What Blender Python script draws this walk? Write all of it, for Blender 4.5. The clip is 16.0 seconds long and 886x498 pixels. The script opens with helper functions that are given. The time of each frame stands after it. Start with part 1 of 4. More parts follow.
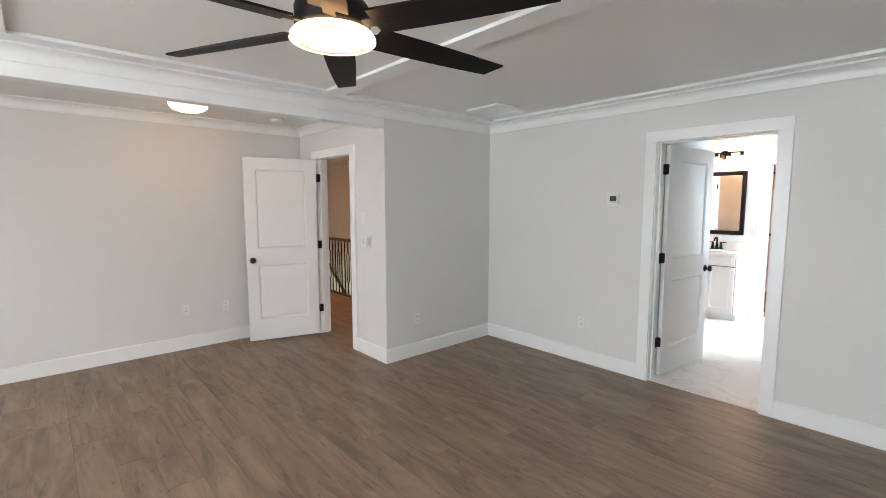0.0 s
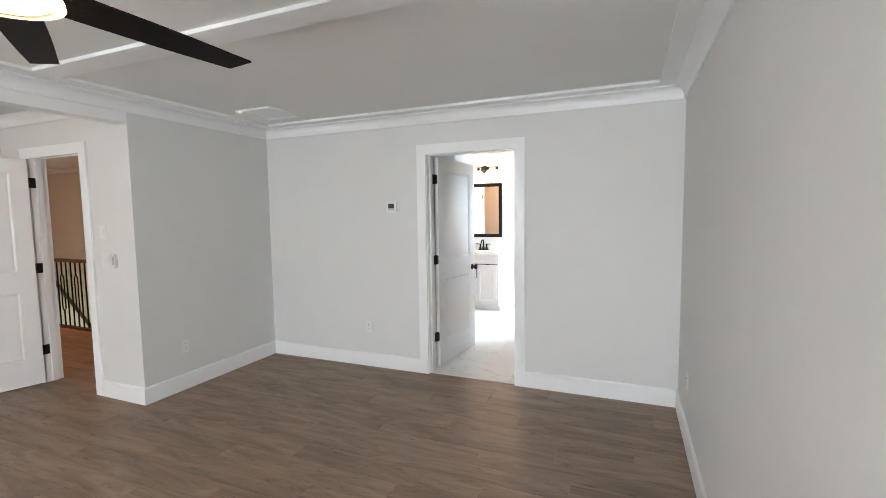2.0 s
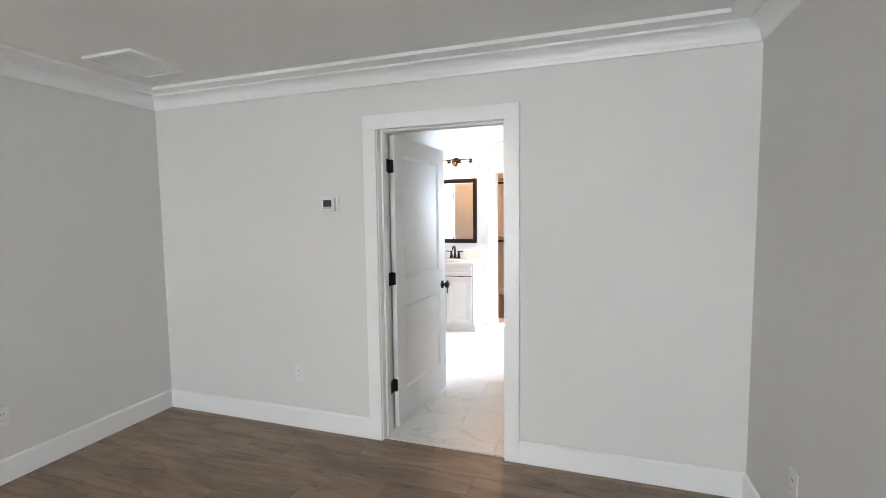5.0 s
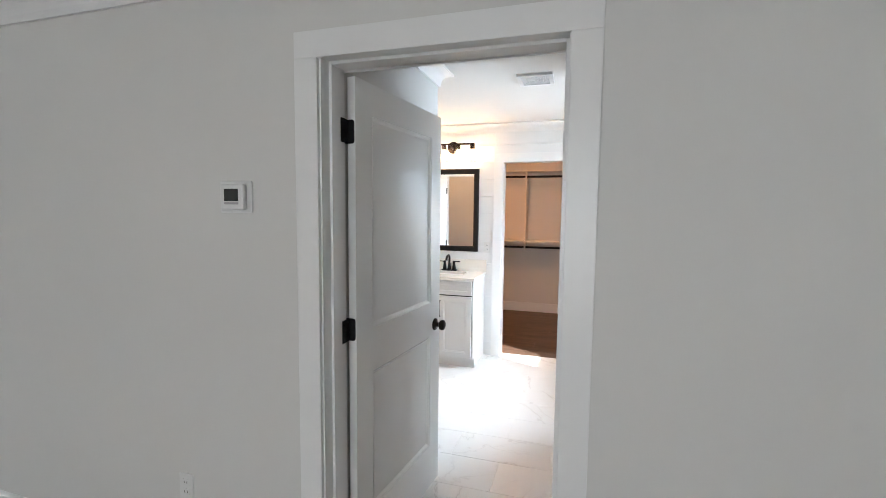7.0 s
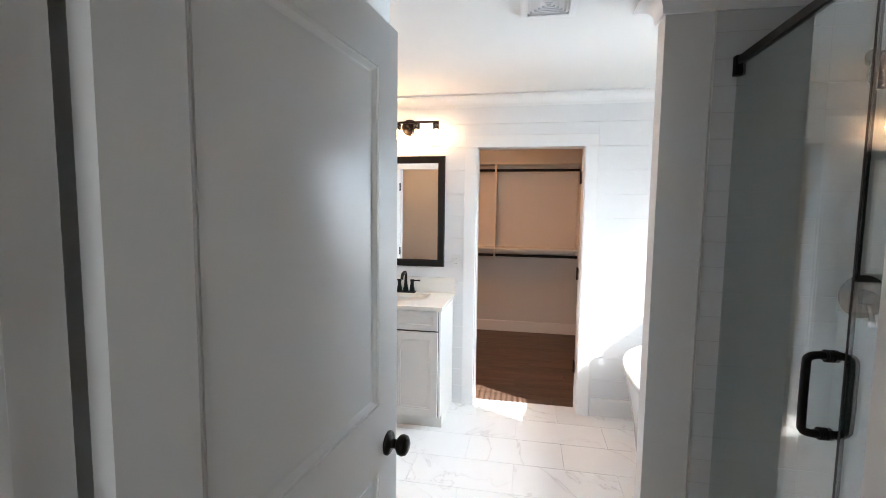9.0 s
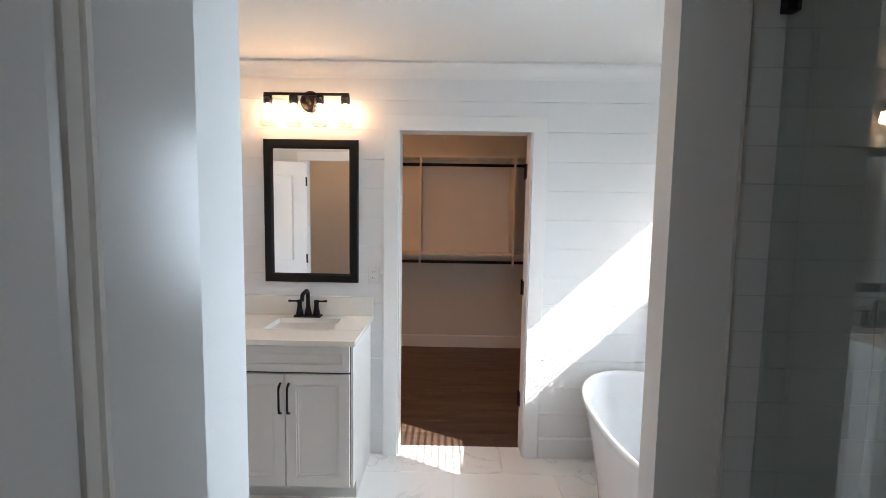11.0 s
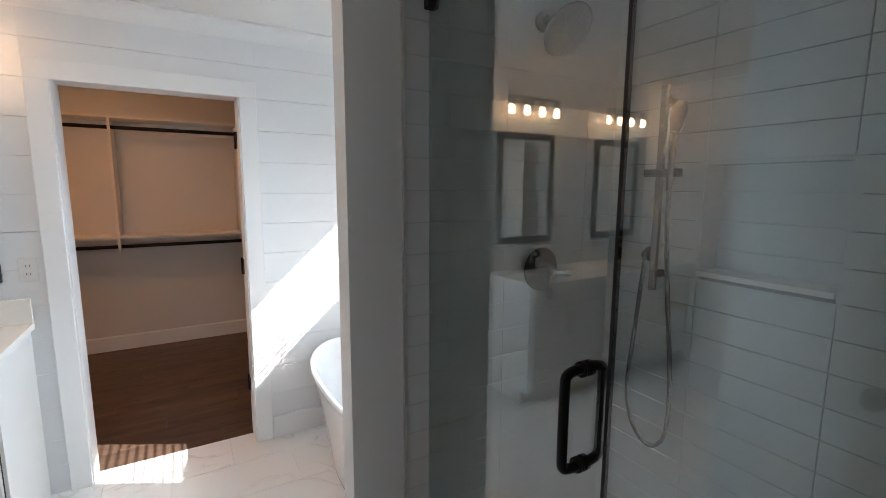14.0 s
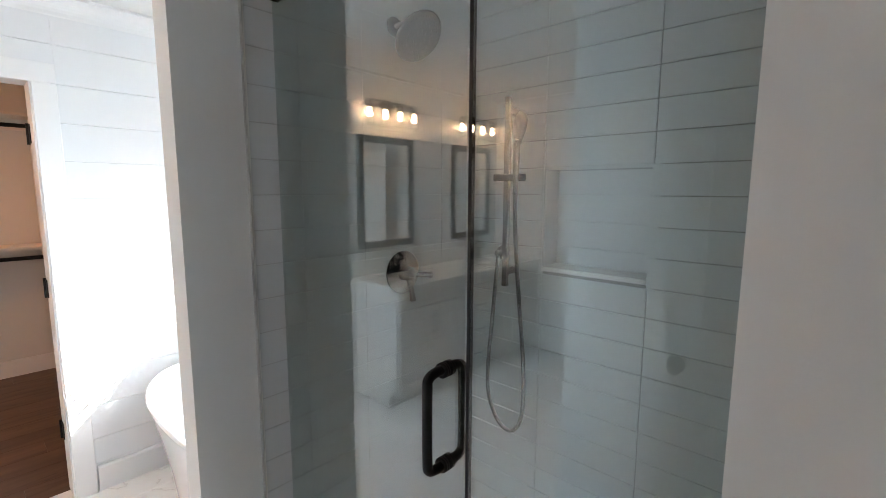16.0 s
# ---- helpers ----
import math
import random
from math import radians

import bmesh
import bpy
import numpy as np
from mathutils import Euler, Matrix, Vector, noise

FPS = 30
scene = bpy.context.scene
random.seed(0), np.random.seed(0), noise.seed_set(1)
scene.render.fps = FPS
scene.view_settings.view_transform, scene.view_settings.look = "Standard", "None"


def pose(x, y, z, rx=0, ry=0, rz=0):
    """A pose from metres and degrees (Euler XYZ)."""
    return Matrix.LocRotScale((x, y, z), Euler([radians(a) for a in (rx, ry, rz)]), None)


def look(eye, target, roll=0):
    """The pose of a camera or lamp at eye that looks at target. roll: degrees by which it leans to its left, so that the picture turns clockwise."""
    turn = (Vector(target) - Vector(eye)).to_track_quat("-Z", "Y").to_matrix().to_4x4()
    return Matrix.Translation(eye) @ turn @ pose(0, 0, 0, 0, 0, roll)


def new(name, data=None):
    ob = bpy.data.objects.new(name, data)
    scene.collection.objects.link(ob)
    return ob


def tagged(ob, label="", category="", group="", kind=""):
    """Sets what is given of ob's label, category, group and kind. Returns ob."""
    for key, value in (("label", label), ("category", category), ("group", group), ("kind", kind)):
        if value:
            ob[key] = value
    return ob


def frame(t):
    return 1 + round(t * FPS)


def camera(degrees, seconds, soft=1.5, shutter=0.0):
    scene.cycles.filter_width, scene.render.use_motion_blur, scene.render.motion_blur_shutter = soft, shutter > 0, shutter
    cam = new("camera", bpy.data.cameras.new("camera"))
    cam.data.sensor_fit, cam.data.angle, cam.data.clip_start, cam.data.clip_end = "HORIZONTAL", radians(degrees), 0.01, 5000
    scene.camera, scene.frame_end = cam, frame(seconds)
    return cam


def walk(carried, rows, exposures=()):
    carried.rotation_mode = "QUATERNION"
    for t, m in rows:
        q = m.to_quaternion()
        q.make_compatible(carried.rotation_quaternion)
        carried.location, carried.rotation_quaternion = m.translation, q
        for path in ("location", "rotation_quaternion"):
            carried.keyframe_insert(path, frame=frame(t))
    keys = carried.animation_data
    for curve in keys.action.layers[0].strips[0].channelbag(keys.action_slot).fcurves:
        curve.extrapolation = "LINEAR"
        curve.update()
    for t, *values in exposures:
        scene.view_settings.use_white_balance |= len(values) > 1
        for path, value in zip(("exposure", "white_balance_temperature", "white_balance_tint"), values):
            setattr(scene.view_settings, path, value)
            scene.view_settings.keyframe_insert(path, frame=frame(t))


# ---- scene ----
cam = camera(89.5, 16.0, 0.85)
PATH = [
    (0, (0.184, 0.24, 1.546), (1.515, 1.718, 1.344), -0.0),
    (0.5, (0.203, 0.204, 1.539), (1.761, 1.442, 1.346), -0.2),
    (1, (0.236, 0.161, 1.534), (1.944, 1.185, 1.353), -0.5),
    (1.5, (0.257, 0.136, 1.533), (2.046, 1.013, 1.36), -0.7),
    (2, (0.279, 0.138, 1.518), (2.12, 0.903, 1.358), -0.8),
    (2.5, (0.334, 0.157, 1.516), (2.204, 0.849, 1.36), -0.7),
    (3, (0.46, 0.194, 1.52), (2.345, 0.845, 1.366), -0.7),
    (3.5, (0.617, 0.239, 1.521), (2.505, 0.882, 1.368), -0.5),
    (3.7, (0.704, 0.263, 1.503), (2.591, 0.911, 1.358), -0.4),
    (5.8, (1.914, 0.72, 1.518), (3.809, 1.339, 1.353), -0.7),
    (6, (2.033, 0.755, 1.526), (3.928, 1.372, 1.361), 0.0),
    (6.5, (2.345, 0.879, 1.531), (4.246, 1.476, 1.364), 0.2),
    (7, (2.672, 0.994, 1.54), (4.578, 1.576, 1.372), 0.6),
    (7.5, (2.989, 1.135, 1.523), (4.902, 1.694, 1.357), 0.6),
    (8, (3.282, 1.242, 1.553), (5.206, 1.762, 1.382), 0.6),
    (8.5, (3.573, 1.314, 1.552), (5.514, 1.768, 1.383), 0.7),
    (9, (3.827, 1.374, 1.567), (5.785, 1.743, 1.394), 0.7),
    (11.3, (4.594, 1.469, 1.572), (6.586, 1.465, 1.4), 0.8),
    (11.5, (4.601, 1.452, 1.573), (6.593, 1.436, 1.399), 0.7),
    (12, (4.605, 1.437, 1.56), (6.595, 1.348, 1.378), 0.6),
    (12.5, (4.589, 1.407, 1.565), (6.56, 1.154, 1.34), 0.4),
    (13, (4.567, 1.367, 1.56), (6.49, 0.88, 1.307), 0.3),
    (13.5, (4.544, 1.313, 1.559), (6.379, 0.564, 1.292), 0.3),
    (14, (4.521, 1.283, 1.568), (6.23, 0.281, 1.291), 0.3),
    (14.5, (4.502, 1.265, 1.571), (6.078, 0.064, 1.293), 0.2),
    (15, (4.499, 1.256, 1.57), (5.968, -0.073, 1.295), 0.2),
    (15.5, (4.508, 1.251, 1.569), (5.9, -0.16, 1.302), 0.2),
    (16, (4.529, 1.252, 1.569), (5.868, -0.211, 1.31), 0.2),
]
EXPOSURE = [(0.0, 2.9), (3.5, 3.0), (6.0, 2.7), (7.0, 2.38), (7.5, 2.28), (8.0, 2.08), (8.5, 2.05), (9.0, 2.1), (11.5, 1.3), (12.5, 1.15), (13.5, 1.03), (14.0, 1.55), (14.5, 2.2), (15.0, 2.27), (16.0, 2.33)]
walk(cam, [(t, look(eye, target, roll)) for t, eye, target, roll in PATH], EXPOSURE)
BED_W, BATH_W, BLIND_Z = 9.8, 13.5, 1.555


# ---- world, sun, large lights ----
def make_world():
    w = bpy.data.worlds.new("sky")
    w.use_nodes = True
    nt = w.node_tree
    sky = nt.nodes.new("ShaderNodeTexSky")
    sky.sky_type, sky.sun_disc = "NISHITA", False
    sky.sun_elevation, sky.sun_rotation = radians(38.9), radians(208.7)
    bg = nt.nodes["Background"]
    bg.inputs["Strength"].default_value = 0.08
    nt.links.new(sky.outputs[0], bg.inputs["Color"])
    scene.world = w


make_world()
SUN_WAY = Vector((0.48, 0.877, -0.807))
sun_data = bpy.data.lights.new("sun", "SUN")
sun_data.energy, sun_data.angle, sun_data.color = 5.0, radians(0.3), (1.0, 0.965, 0.92)
sun = new("sun", sun_data)
sun.matrix_world = look(-SUN_WAY * 30, (0, 0, 0))


def window_light(name, eye, target, w, h, power, color, spread=180):
    d = bpy.data.lights.new(name, "AREA")
    d.shape, d.size, d.size_y, d.energy, d.color = "RECTANGLE", w, h, power, color
    d.spread = radians(spread)
    new(name, d).matrix_world = look(eye, target)


DAY = (0.87, 0.942, 1.0)
window_light("window_sky_bedroom", (-3.14, 0.75, 1.35), (5, 0.75, 0.2), 1.1, 1.5, BED_W, DAY)
window_light("window_sky_bedroom", (-3.14, 2.05, 1.35), (5, 2.05, 0.2), 1.1, 1.5, BED_W, DAY)
window_light("window_sky_bath", (6.645, -0.25, 1.5), (5.1, 3.2, 0.55), 1.05, 1.0, BATH_W, (0.70, 0.85, 1.0), 100)


# ---- materials ----
def mat(name, color, rough=0.5, metal=0.0, bump=0.0, bump_scale=60.0, vary=0.04, vary_scale=1.5, coat=0.0, spec=0.5):
    m = bpy.data.materials.new(name)
    m.use_nodes = True
    nt = m.node_tree
    p = nt.nodes["Principled BSDF"]
    p.inputs["Roughness"].default_value = rough
    p.inputs["Metallic"].default_value = metal
    p.inputs["Coat Weight"].default_value = coat
    p.inputs["Specular IOR Level"].default_value = spec
    geo = nt.nodes.new("ShaderNodeNewGeometry")
    n1 = nt.nodes.new("ShaderNodeTexNoise")
    n1.inputs["Scale"].default_value, n1.inputs["Detail"].default_value = vary_scale, 5
    nt.links.new(geo.outputs["Position"], n1.inputs["Vector"])
    mix = nt.nodes.new("ShaderNodeMix")
    mix.data_type = "RGBA"
    lo = [max(0.0, c * (1 - vary)) for c in color]
    hi = [min(1.0, c * (1 + vary)) for c in color]
    mix.inputs[6].default_value, mix.inputs[7].default_value = (*lo, 1), (*hi, 1)
    nt.links.new(n1.outputs["Fac"], mix.inputs[0])
    nt.links.new(mix.outputs[2], p.inputs["Base Color"])
    if bump:
        n2 = nt.nodes.new("ShaderNodeTexNoise")
        n2.inputs["Scale"].default_value, n2.inputs["Detail"].default_value = bump_scale, 4
        nt.links.new(geo.outputs["Position"], n2.inputs["Vector"])
        b = nt.nodes.new("ShaderNodeBump")
        b.inputs["Strength"].default_value, b.inputs["Distance"].default_value = bump, 0.002
        nt.links.new(n2.outputs["Fac"], b.inputs["Height"])
        nt.links.new(b.outputs["Normal"], p.inputs["Normal"])
        r = nt.nodes.new("ShaderNodeMapRange")
        r.inputs["To Min"].default_value, r.inputs["To Max"].default_value = rough * 0.88, min(1.0, rough * 1.12)
        nt.links.new(n1.outputs["Fac"], r.inputs["Value"])
        nt.links.new(r.outputs[0], p.inputs["Roughness"])
    return m


def glow(name, color, strength):
    m = bpy.data.materials.new(name)
    m.use_nodes = True
    p = m.node_tree.nodes["Principled BSDF"]
    p.inputs["Base Color"].default_value = (*color, 1)
    p.inputs["Emission Color"].default_value = (*color, 1)
    p.inputs["Emission Strength"].default_value = strength
    return m


def clear_glass(name, color, rough=0.0, ior=1.5):
    m = bpy.data.materials.new(name)
    m.use_nodes = True
    p = m.node_tree.nodes["Principled BSDF"]
    p.inputs["Base Color"].default_value = (*color, 1)
    p.inputs["Roughness"].default_value = rough
    p.inputs["Transmission Weight"].default_value = 1.0
    p.inputs["IOR"].default_value = ior
    return m


def thin_glass(name):
    """A thin clear glass wall: light passes straight through, with gloss that grows towards the rims."""
    m = bpy.data.materials.new(name)
    m.use_nodes = True
    nt = m.node_tree
    nt.nodes.remove(nt.nodes["Principled BSDF"])
    clear, gloss, mix, fres = (nt.nodes.new("ShaderNode" + k) for k in ("BsdfTransparent", "BsdfGlossy", "MixShader", "LayerWeight"))
    clear.inputs["Color"].default_value = (0.985, 0.98, 0.97, 1)
    gloss.inputs["Roughness"].default_value = 0.04
    fres.inputs["Blend"].default_value = 0.12
    nt.links.new(fres.outputs["Facing"], mix.inputs[0])
    nt.links.new(clear.outputs[0], mix.inputs[1])
    nt.links.new(gloss.outputs[0], mix.inputs[2])
    nt.links.new(mix.outputs[0], nt.nodes["Material Output"].inputs["Surface"])
    return m


def sheet_glass(name, tint, gloss_at_normal):
    """A flat glass sheet that does not bend the view; its gloss rises towards grazing angles."""
    m = bpy.data.materials.new(name)
    m.use_nodes = True
    nt = m.node_tree
    nt.nodes.remove(nt.nodes["Principled BSDF"])
    clear, gloss, mix, lay, pw, mad = (nt.nodes.new("ShaderNode" + k) for k in ("BsdfTransparent", "BsdfGlossy", "MixShader", "LayerWeight", "Math", "Math"))
    clear.inputs["Color"].default_value = (*tint, 1)
    gloss.inputs["Roughness"].default_value = 0.0
    lay.inputs["Blend"].default_value = 0.5
    pw.operation, pw.inputs[1].default_value = "POWER", 5.0
    mad.operation = "MULTIPLY_ADD"
    mad.inputs[1].default_value, mad.inputs[2].default_value = 1 - gloss_at_normal, gloss_at_normal
    nt.links.new(lay.outputs["Facing"], pw.inputs[0])
    nt.links.new(pw.outputs[0], mad.inputs[0])
    nt.links.new(mad.outputs[0], mix.inputs[0])
    nt.links.new(clear.outputs[0], mix.inputs[1])
    nt.links.new(gloss.outputs[0], mix.inputs[2])
    nt.links.new(mix.outputs[0], nt.nodes["Material Output"].inputs["Surface"])
    return m


def wood_floor(name, dark, light, tone):
    m = bpy.data.materials.new(name)
    m.use_nodes = True
    nt = m.node_tree
    p = nt.nodes["Principled BSDF"]
    tc, info = nt.nodes.new("ShaderNodeTexCoord"), nt.nodes.new("ShaderNodeObjectInfo")
    off = nt.nodes.new("ShaderNodeVectorMath")
    off.operation = "MULTIPLY_ADD"
    off.inputs[1].default_value = (1, 1, 1)
    nt.links.new(tc.outputs["Object"], off.inputs[0])
    sc = nt.nodes.new("ShaderNodeVectorMath")
    sc.operation = "SCALE"
    sc.inputs[0].default_value = (13.0, 29.0, 7.0)
    nt.links.new(info.outputs["Random"], sc.inputs["Scale"])
    nt.links.new(sc.outputs[0], off.inputs[2])

    def grain(scale, detail, distortion):
        mp = nt.nodes.new("ShaderNodeMapping")
        mp.inputs["Scale"].default_value = scale
        nt.links.new(off.outputs[0], mp.inputs["Vector"])
        n = nt.nodes.new("ShaderNodeTexNoise")
        n.inputs["Scale"].default_value, n.inputs["Detail"].default_value = 1.0, detail
        n.inputs["Roughness"].default_value, n.inputs["Distortion"].default_value = 0.62, distortion
        nt.links.new(mp.outputs[0], n.inputs["Vector"])
        return n.outputs["Fac"]

    coarse, fine, knots = grain((7.0, 1.3, 1), 6, 1.2), grain((90, 4, 1), 5, 0.3), grain((30, 7.5, 1), 3, 0.5)
    ramp = nt.nodes.new("ShaderNodeValToRGB")
    ramp.color_ramp.elements[0].position, ramp.color_ramp.elements[1].position = 0.3, 0.72
    ramp.color_ramp.elements[0].color, ramp.color_ramp.elements[1].color = (*dark, 1), (*light, 1)
    nt.links.new(coarse, ramp.inputs["Fac"])
    fine_r = nt.nodes.new("ShaderNodeMapRange")
    fine_r.inputs["From Min"].default_value, fine_r.inputs["From Max"].default_value = 0.3, 0.7
    fine_r.inputs["To Min"].default_value, fine_r.inputs["To Max"].default_value = 0.92, 1.05
    nt.links.new(fine, fine_r.inputs["Value"])
    knot_r = nt.nodes.new("ShaderNodeMapRange")
    knot_r.inputs["From Min"].default_value, knot_r.inputs["From Max"].default_value = 0.28, 0.40
    knot_r.inputs["To Min"].default_value, knot_r.inputs["To Max"].default_value = 0.55, 1.0
    nt.links.new(knots, knot_r.inputs["Value"])
    rnd = nt.nodes.new("ShaderNodeMapRange")
    rnd.inputs["To Min"].default_value, rnd.inputs["To Max"].default_value = 1 - tone, 1 + tone
    nt.links.new(info.outputs["Random"], rnd.inputs["Value"])
    color = ramp.outputs[0]
    for f in (fine_r, knot_r, rnd):
        s = nt.nodes.new("ShaderNodeVectorMath")
        s.operation = "SCALE"
        nt.links.new(color, s.inputs[0])
        nt.links.new(f.outputs[0], s.inputs["Scale"])
        color = s.outputs[0]
    nt.links.new(color, p.inputs["Base Color"])
    rr = nt.nodes.new("ShaderNodeMapRange")
    rr.inputs["To Min"].default_value, rr.inputs["To Max"].default_value = 0.36, 0.50
    nt.links.new(fine, rr.inputs["Value"])
    nt.links.new(rr.outputs[0], p.inputs["Roughness"])
    b = nt.nodes.new("ShaderNodeBump")
    b.inputs["Strength"].default_value, b.inputs["Distance"].default_value = 0.25, 0.001
    nt.links.new(fine, b.inputs["Height"])
    nt.links.new(b.outputs["Normal"], p.inputs["Normal"])
    return m


def marble_tile(name):
    m = bpy.data.materials.new(name)
    m.use_nodes = True
    nt = m.node_tree
    p = nt.nodes["Principled BSDF"]
    tc, info = nt.nodes.new("ShaderNodeTexCoord"), nt.nodes.new("ShaderNodeObjectInfo")
    sc = nt.nodes.new("ShaderNodeVectorMath")
    sc.operation = "SCALE"
    sc.inputs[0].default_value = (17.0, 31.0, 11.0)
    nt.links.new(info.outputs["Random"], sc.inputs["Scale"])
    add = nt.nodes.new("ShaderNodeVectorMath")
    nt.links.new(tc.outputs["Object"], add.inputs[0])
    nt.links.new(sc.outputs[0], add.inputs[1])
    n = nt.nodes.new("ShaderNodeTexNoise")
    n.inputs["Scale"].default_value, n.inputs["Detail"].default_value = 1.15, 6
    n.inputs["Roughness"].default_value, n.inputs["Distortion"].default_value = 0.55, 1.3
    nt.links.new(add.outputs[0], n.inputs["Vector"])
    vein = nt.nodes.new("ShaderNodeValToRGB")
    e = vein.color_ramp.elements
    base, soft, dark = (0.80, 0.79, 0.775, 1), (0.765, 0.75, 0.735, 1), (0.60, 0.58, 0.565, 1)
    e[0].position, e[0].color, e[1].position, e[1].color = 0.0, base, 1.0, base
    for pos, c in ((0.47, base), (0.49, soft), (0.497, dark), (0.503, soft), (0.53, base)):
        k = e.new(pos)
        k.color = c
    nt.links.new(n.outputs["Fac"], vein.inputs["Fac"])
    n2 = nt.nodes.new("ShaderNodeTexNoise")
    n2.inputs["Scale"].default_value, n2.inputs["Detail"].default_value = 1.3, 3
    nt.links.new(add.outputs[0], n2.inputs["Vector"])
    fade = nt.nodes.new("ShaderNodeMapRange")
    fade.inputs["From Min"].default_value, fade.inputs["From Max"].default_value = 0.43, 0.58
    nt.links.new(n2.outputs["Fac"], fade.inputs["Value"])
    mix = nt.nodes.new("ShaderNodeMix")
    mix.data_type = "RGBA"
    mix.inputs[6].default_value = base
    nt.links.new(fade.outputs[0], mix.inputs[0])
    nt.links.new(vein.outputs[0], mix.inputs[7])
    nt.links.new(mix.outputs[2], p.inputs["Base Color"])
    p.inputs["Roughness"].default_value = 0.3
    return m


PAINT = mat("greige wall paint", (0.67, 0.661, 0.645), 0.62, bump=0.12, bump_scale=220, vary=0.025)
CEIL = mat("flat white ceiling paint", (0.77, 0.765, 0.748), 0.8, bump=0.1, bump_scale=180, vary=0.02)
TRIM = mat("semi-gloss white trim paint", (0.80, 0.80, 0.80), 0.34, bump=0.05, bump_scale=90, vary=0.015)
DOORP = mat("semi-gloss white door paint", (0.80, 0.80, 0.795), 0.25, bump=0.06, bump_scale=140, vary=0.02)
SHIP = mat("satin white shiplap paint", (0.76, 0.768, 0.78), 0.42, bump=0.08, bump_scale=70, vary=0.02)
# greyer backing behind the shiplap, with the joints' shade put into its colour
GAP = mat("shaded joint paint", (0.62, 0.62, 0.61), 0.7)
SUBF = mat("dark underlay", (0.05, 0.04, 0.033), 0.9)
GROUT = mat("pale grey grout", (0.75, 0.74, 0.73), 0.85, bump=0.3, bump_scale=300)
# one grout, paler copy for side walls: veiling reflections put into the colour
LGROUT = mat("wall tile grout, paler side wall copy", (0.45, 0.45, 0.45), 0.5)
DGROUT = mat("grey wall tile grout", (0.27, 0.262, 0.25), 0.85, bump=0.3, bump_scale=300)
SUBTILE = mat("glazed pale grey wall tile", (0.60, 0.61, 0.618), 0.12, bump=0.12, bump_scale=14, vary=0.03, vary_scale=6)
BLACK = mat("matte black metal", (0.010, 0.010, 0.011), 0.5, bump=0.08, bump_scale=200, vary=0.1, spec=0.15)
BRONZE = mat("oil-rubbed bronze metal", (0.022, 0.017, 0.014), 0.34, 0.75, bump=0.05, vary=0.2, vary_scale=20)
BLADE = mat("matte black fan blade", (0.006, 0.0055, 0.0055), 0.55, bump=0.15, bump_scale=90, vary=0.15, spec=0.22)
FRAMEBLK = mat("black painted wood frame", (0.006, 0.0055, 0.0055), 0.6, bump=0.15, bump_scale=120, vary=0.15, spec=0.25)
PLASTIC = mat("white plastic", (0.72, 0.72, 0.715), 0.35, vary=0.01)
GREYLCD = mat("grey display", (0.05, 0.056, 0.055), 0.25, vary=0.05)
GREYRUB = mat("grey rubber", (0.06, 0.06, 0.06), 0.7)
DARK = mat("dark slot", (0.02, 0.02, 0.02), 0.8)
CAB = mat("painted white cabinet", (0.62, 0.605, 0.585), 0.38, bump=0.06, bump_scale=110, vary=0.02)
# near-black colour standing in for shade between the cabinet fronts
CABSHADE = mat("painted shade of cabinet gaps", (0.06, 0.055, 0.05), 0.8)
QUARTZ = mat("white quartz top", (0.80, 0.775, 0.73), 0.22, vary=0.03, vary_scale=40)
CERAMIC = mat("white glazed ceramic", (0.82, 0.815, 0.8), 0.1, vary=0.01)
ACRYL = mat("glossy white acrylic", (0.84, 0.85, 0.86), 0.12, vary=0.01)
SHELFW = mat("white melamine shelf", (0.72, 0.68, 0.63), 0.4, vary=0.02)
CHROME = mat("satin steel trim", (0.72, 0.71, 0.69), 0.28, 1.0)
RAILW = mat("dark stained handrail wood", (0.07, 0.032, 0.018), 0.4, bump=0.2, vary=0.2, vary_scale=12)
BLINDS = mat("white faux wood slat", (0.78, 0.78, 0.76), 0.45, vary=0.02)
GRASS = mat("lawn", (0.06, 0.09, 0.03), 0.9, bump=0.4, bump_scale=3, vary=0.3, vary_scale=0.4)
# bedroom plank again, closet's dim warm light put into darker, redder tones
FLOORC = wood_floor("vinyl plank, darkened closet copy", (0.075, 0.044, 0.031), (0.175, 0.112, 0.08), 0.05)
FLOORW = wood_floor("grey-brown vinyl plank", (0.135, 0.088, 0.059), (0.345, 0.240, 0.163), 0.05)
MARBLE = marble_tile("marble-look porcelain tile")
PANE = clear_glass("window glass", (1, 1, 1))
SHGLASS = sheet_glass("shower glass", (0.885, 0.93, 0.92), 0.115)
JAR = thin_glass("clear jar glass")
MIRROR = mat("mirror silver", (0.92, 0.92, 0.91), 0.015, 1.0, vary=0.0)
RING = clear_glass("amber frosted glass", (1.0, 0.74, 0.45), 0.35)
BULB = glow("warm lit bulb", (1.0, 0.60, 0.32), 28)
DISC = glow("warm lit diffuser", (1.0, 0.70, 0.42), 1.9)
ALCLAMP = glow("warm lit glass bowl", (1.0, 0.55, 0.26), 1.9)
# bowls of three unseen fixtures, added for warm light in the side rooms
ADDED_WCLAMP = glow("soft amber lit glass bowl", (1.0, 0.56, 0.28), 5)
ADDED_AMBER = glow("amber lit glass bowl", (1.0, 0.45, 0.18), 11)
ADDED_HALLAMP = glow("orange lit glass bowl", (1.0, 0.48, 0.26), 16)


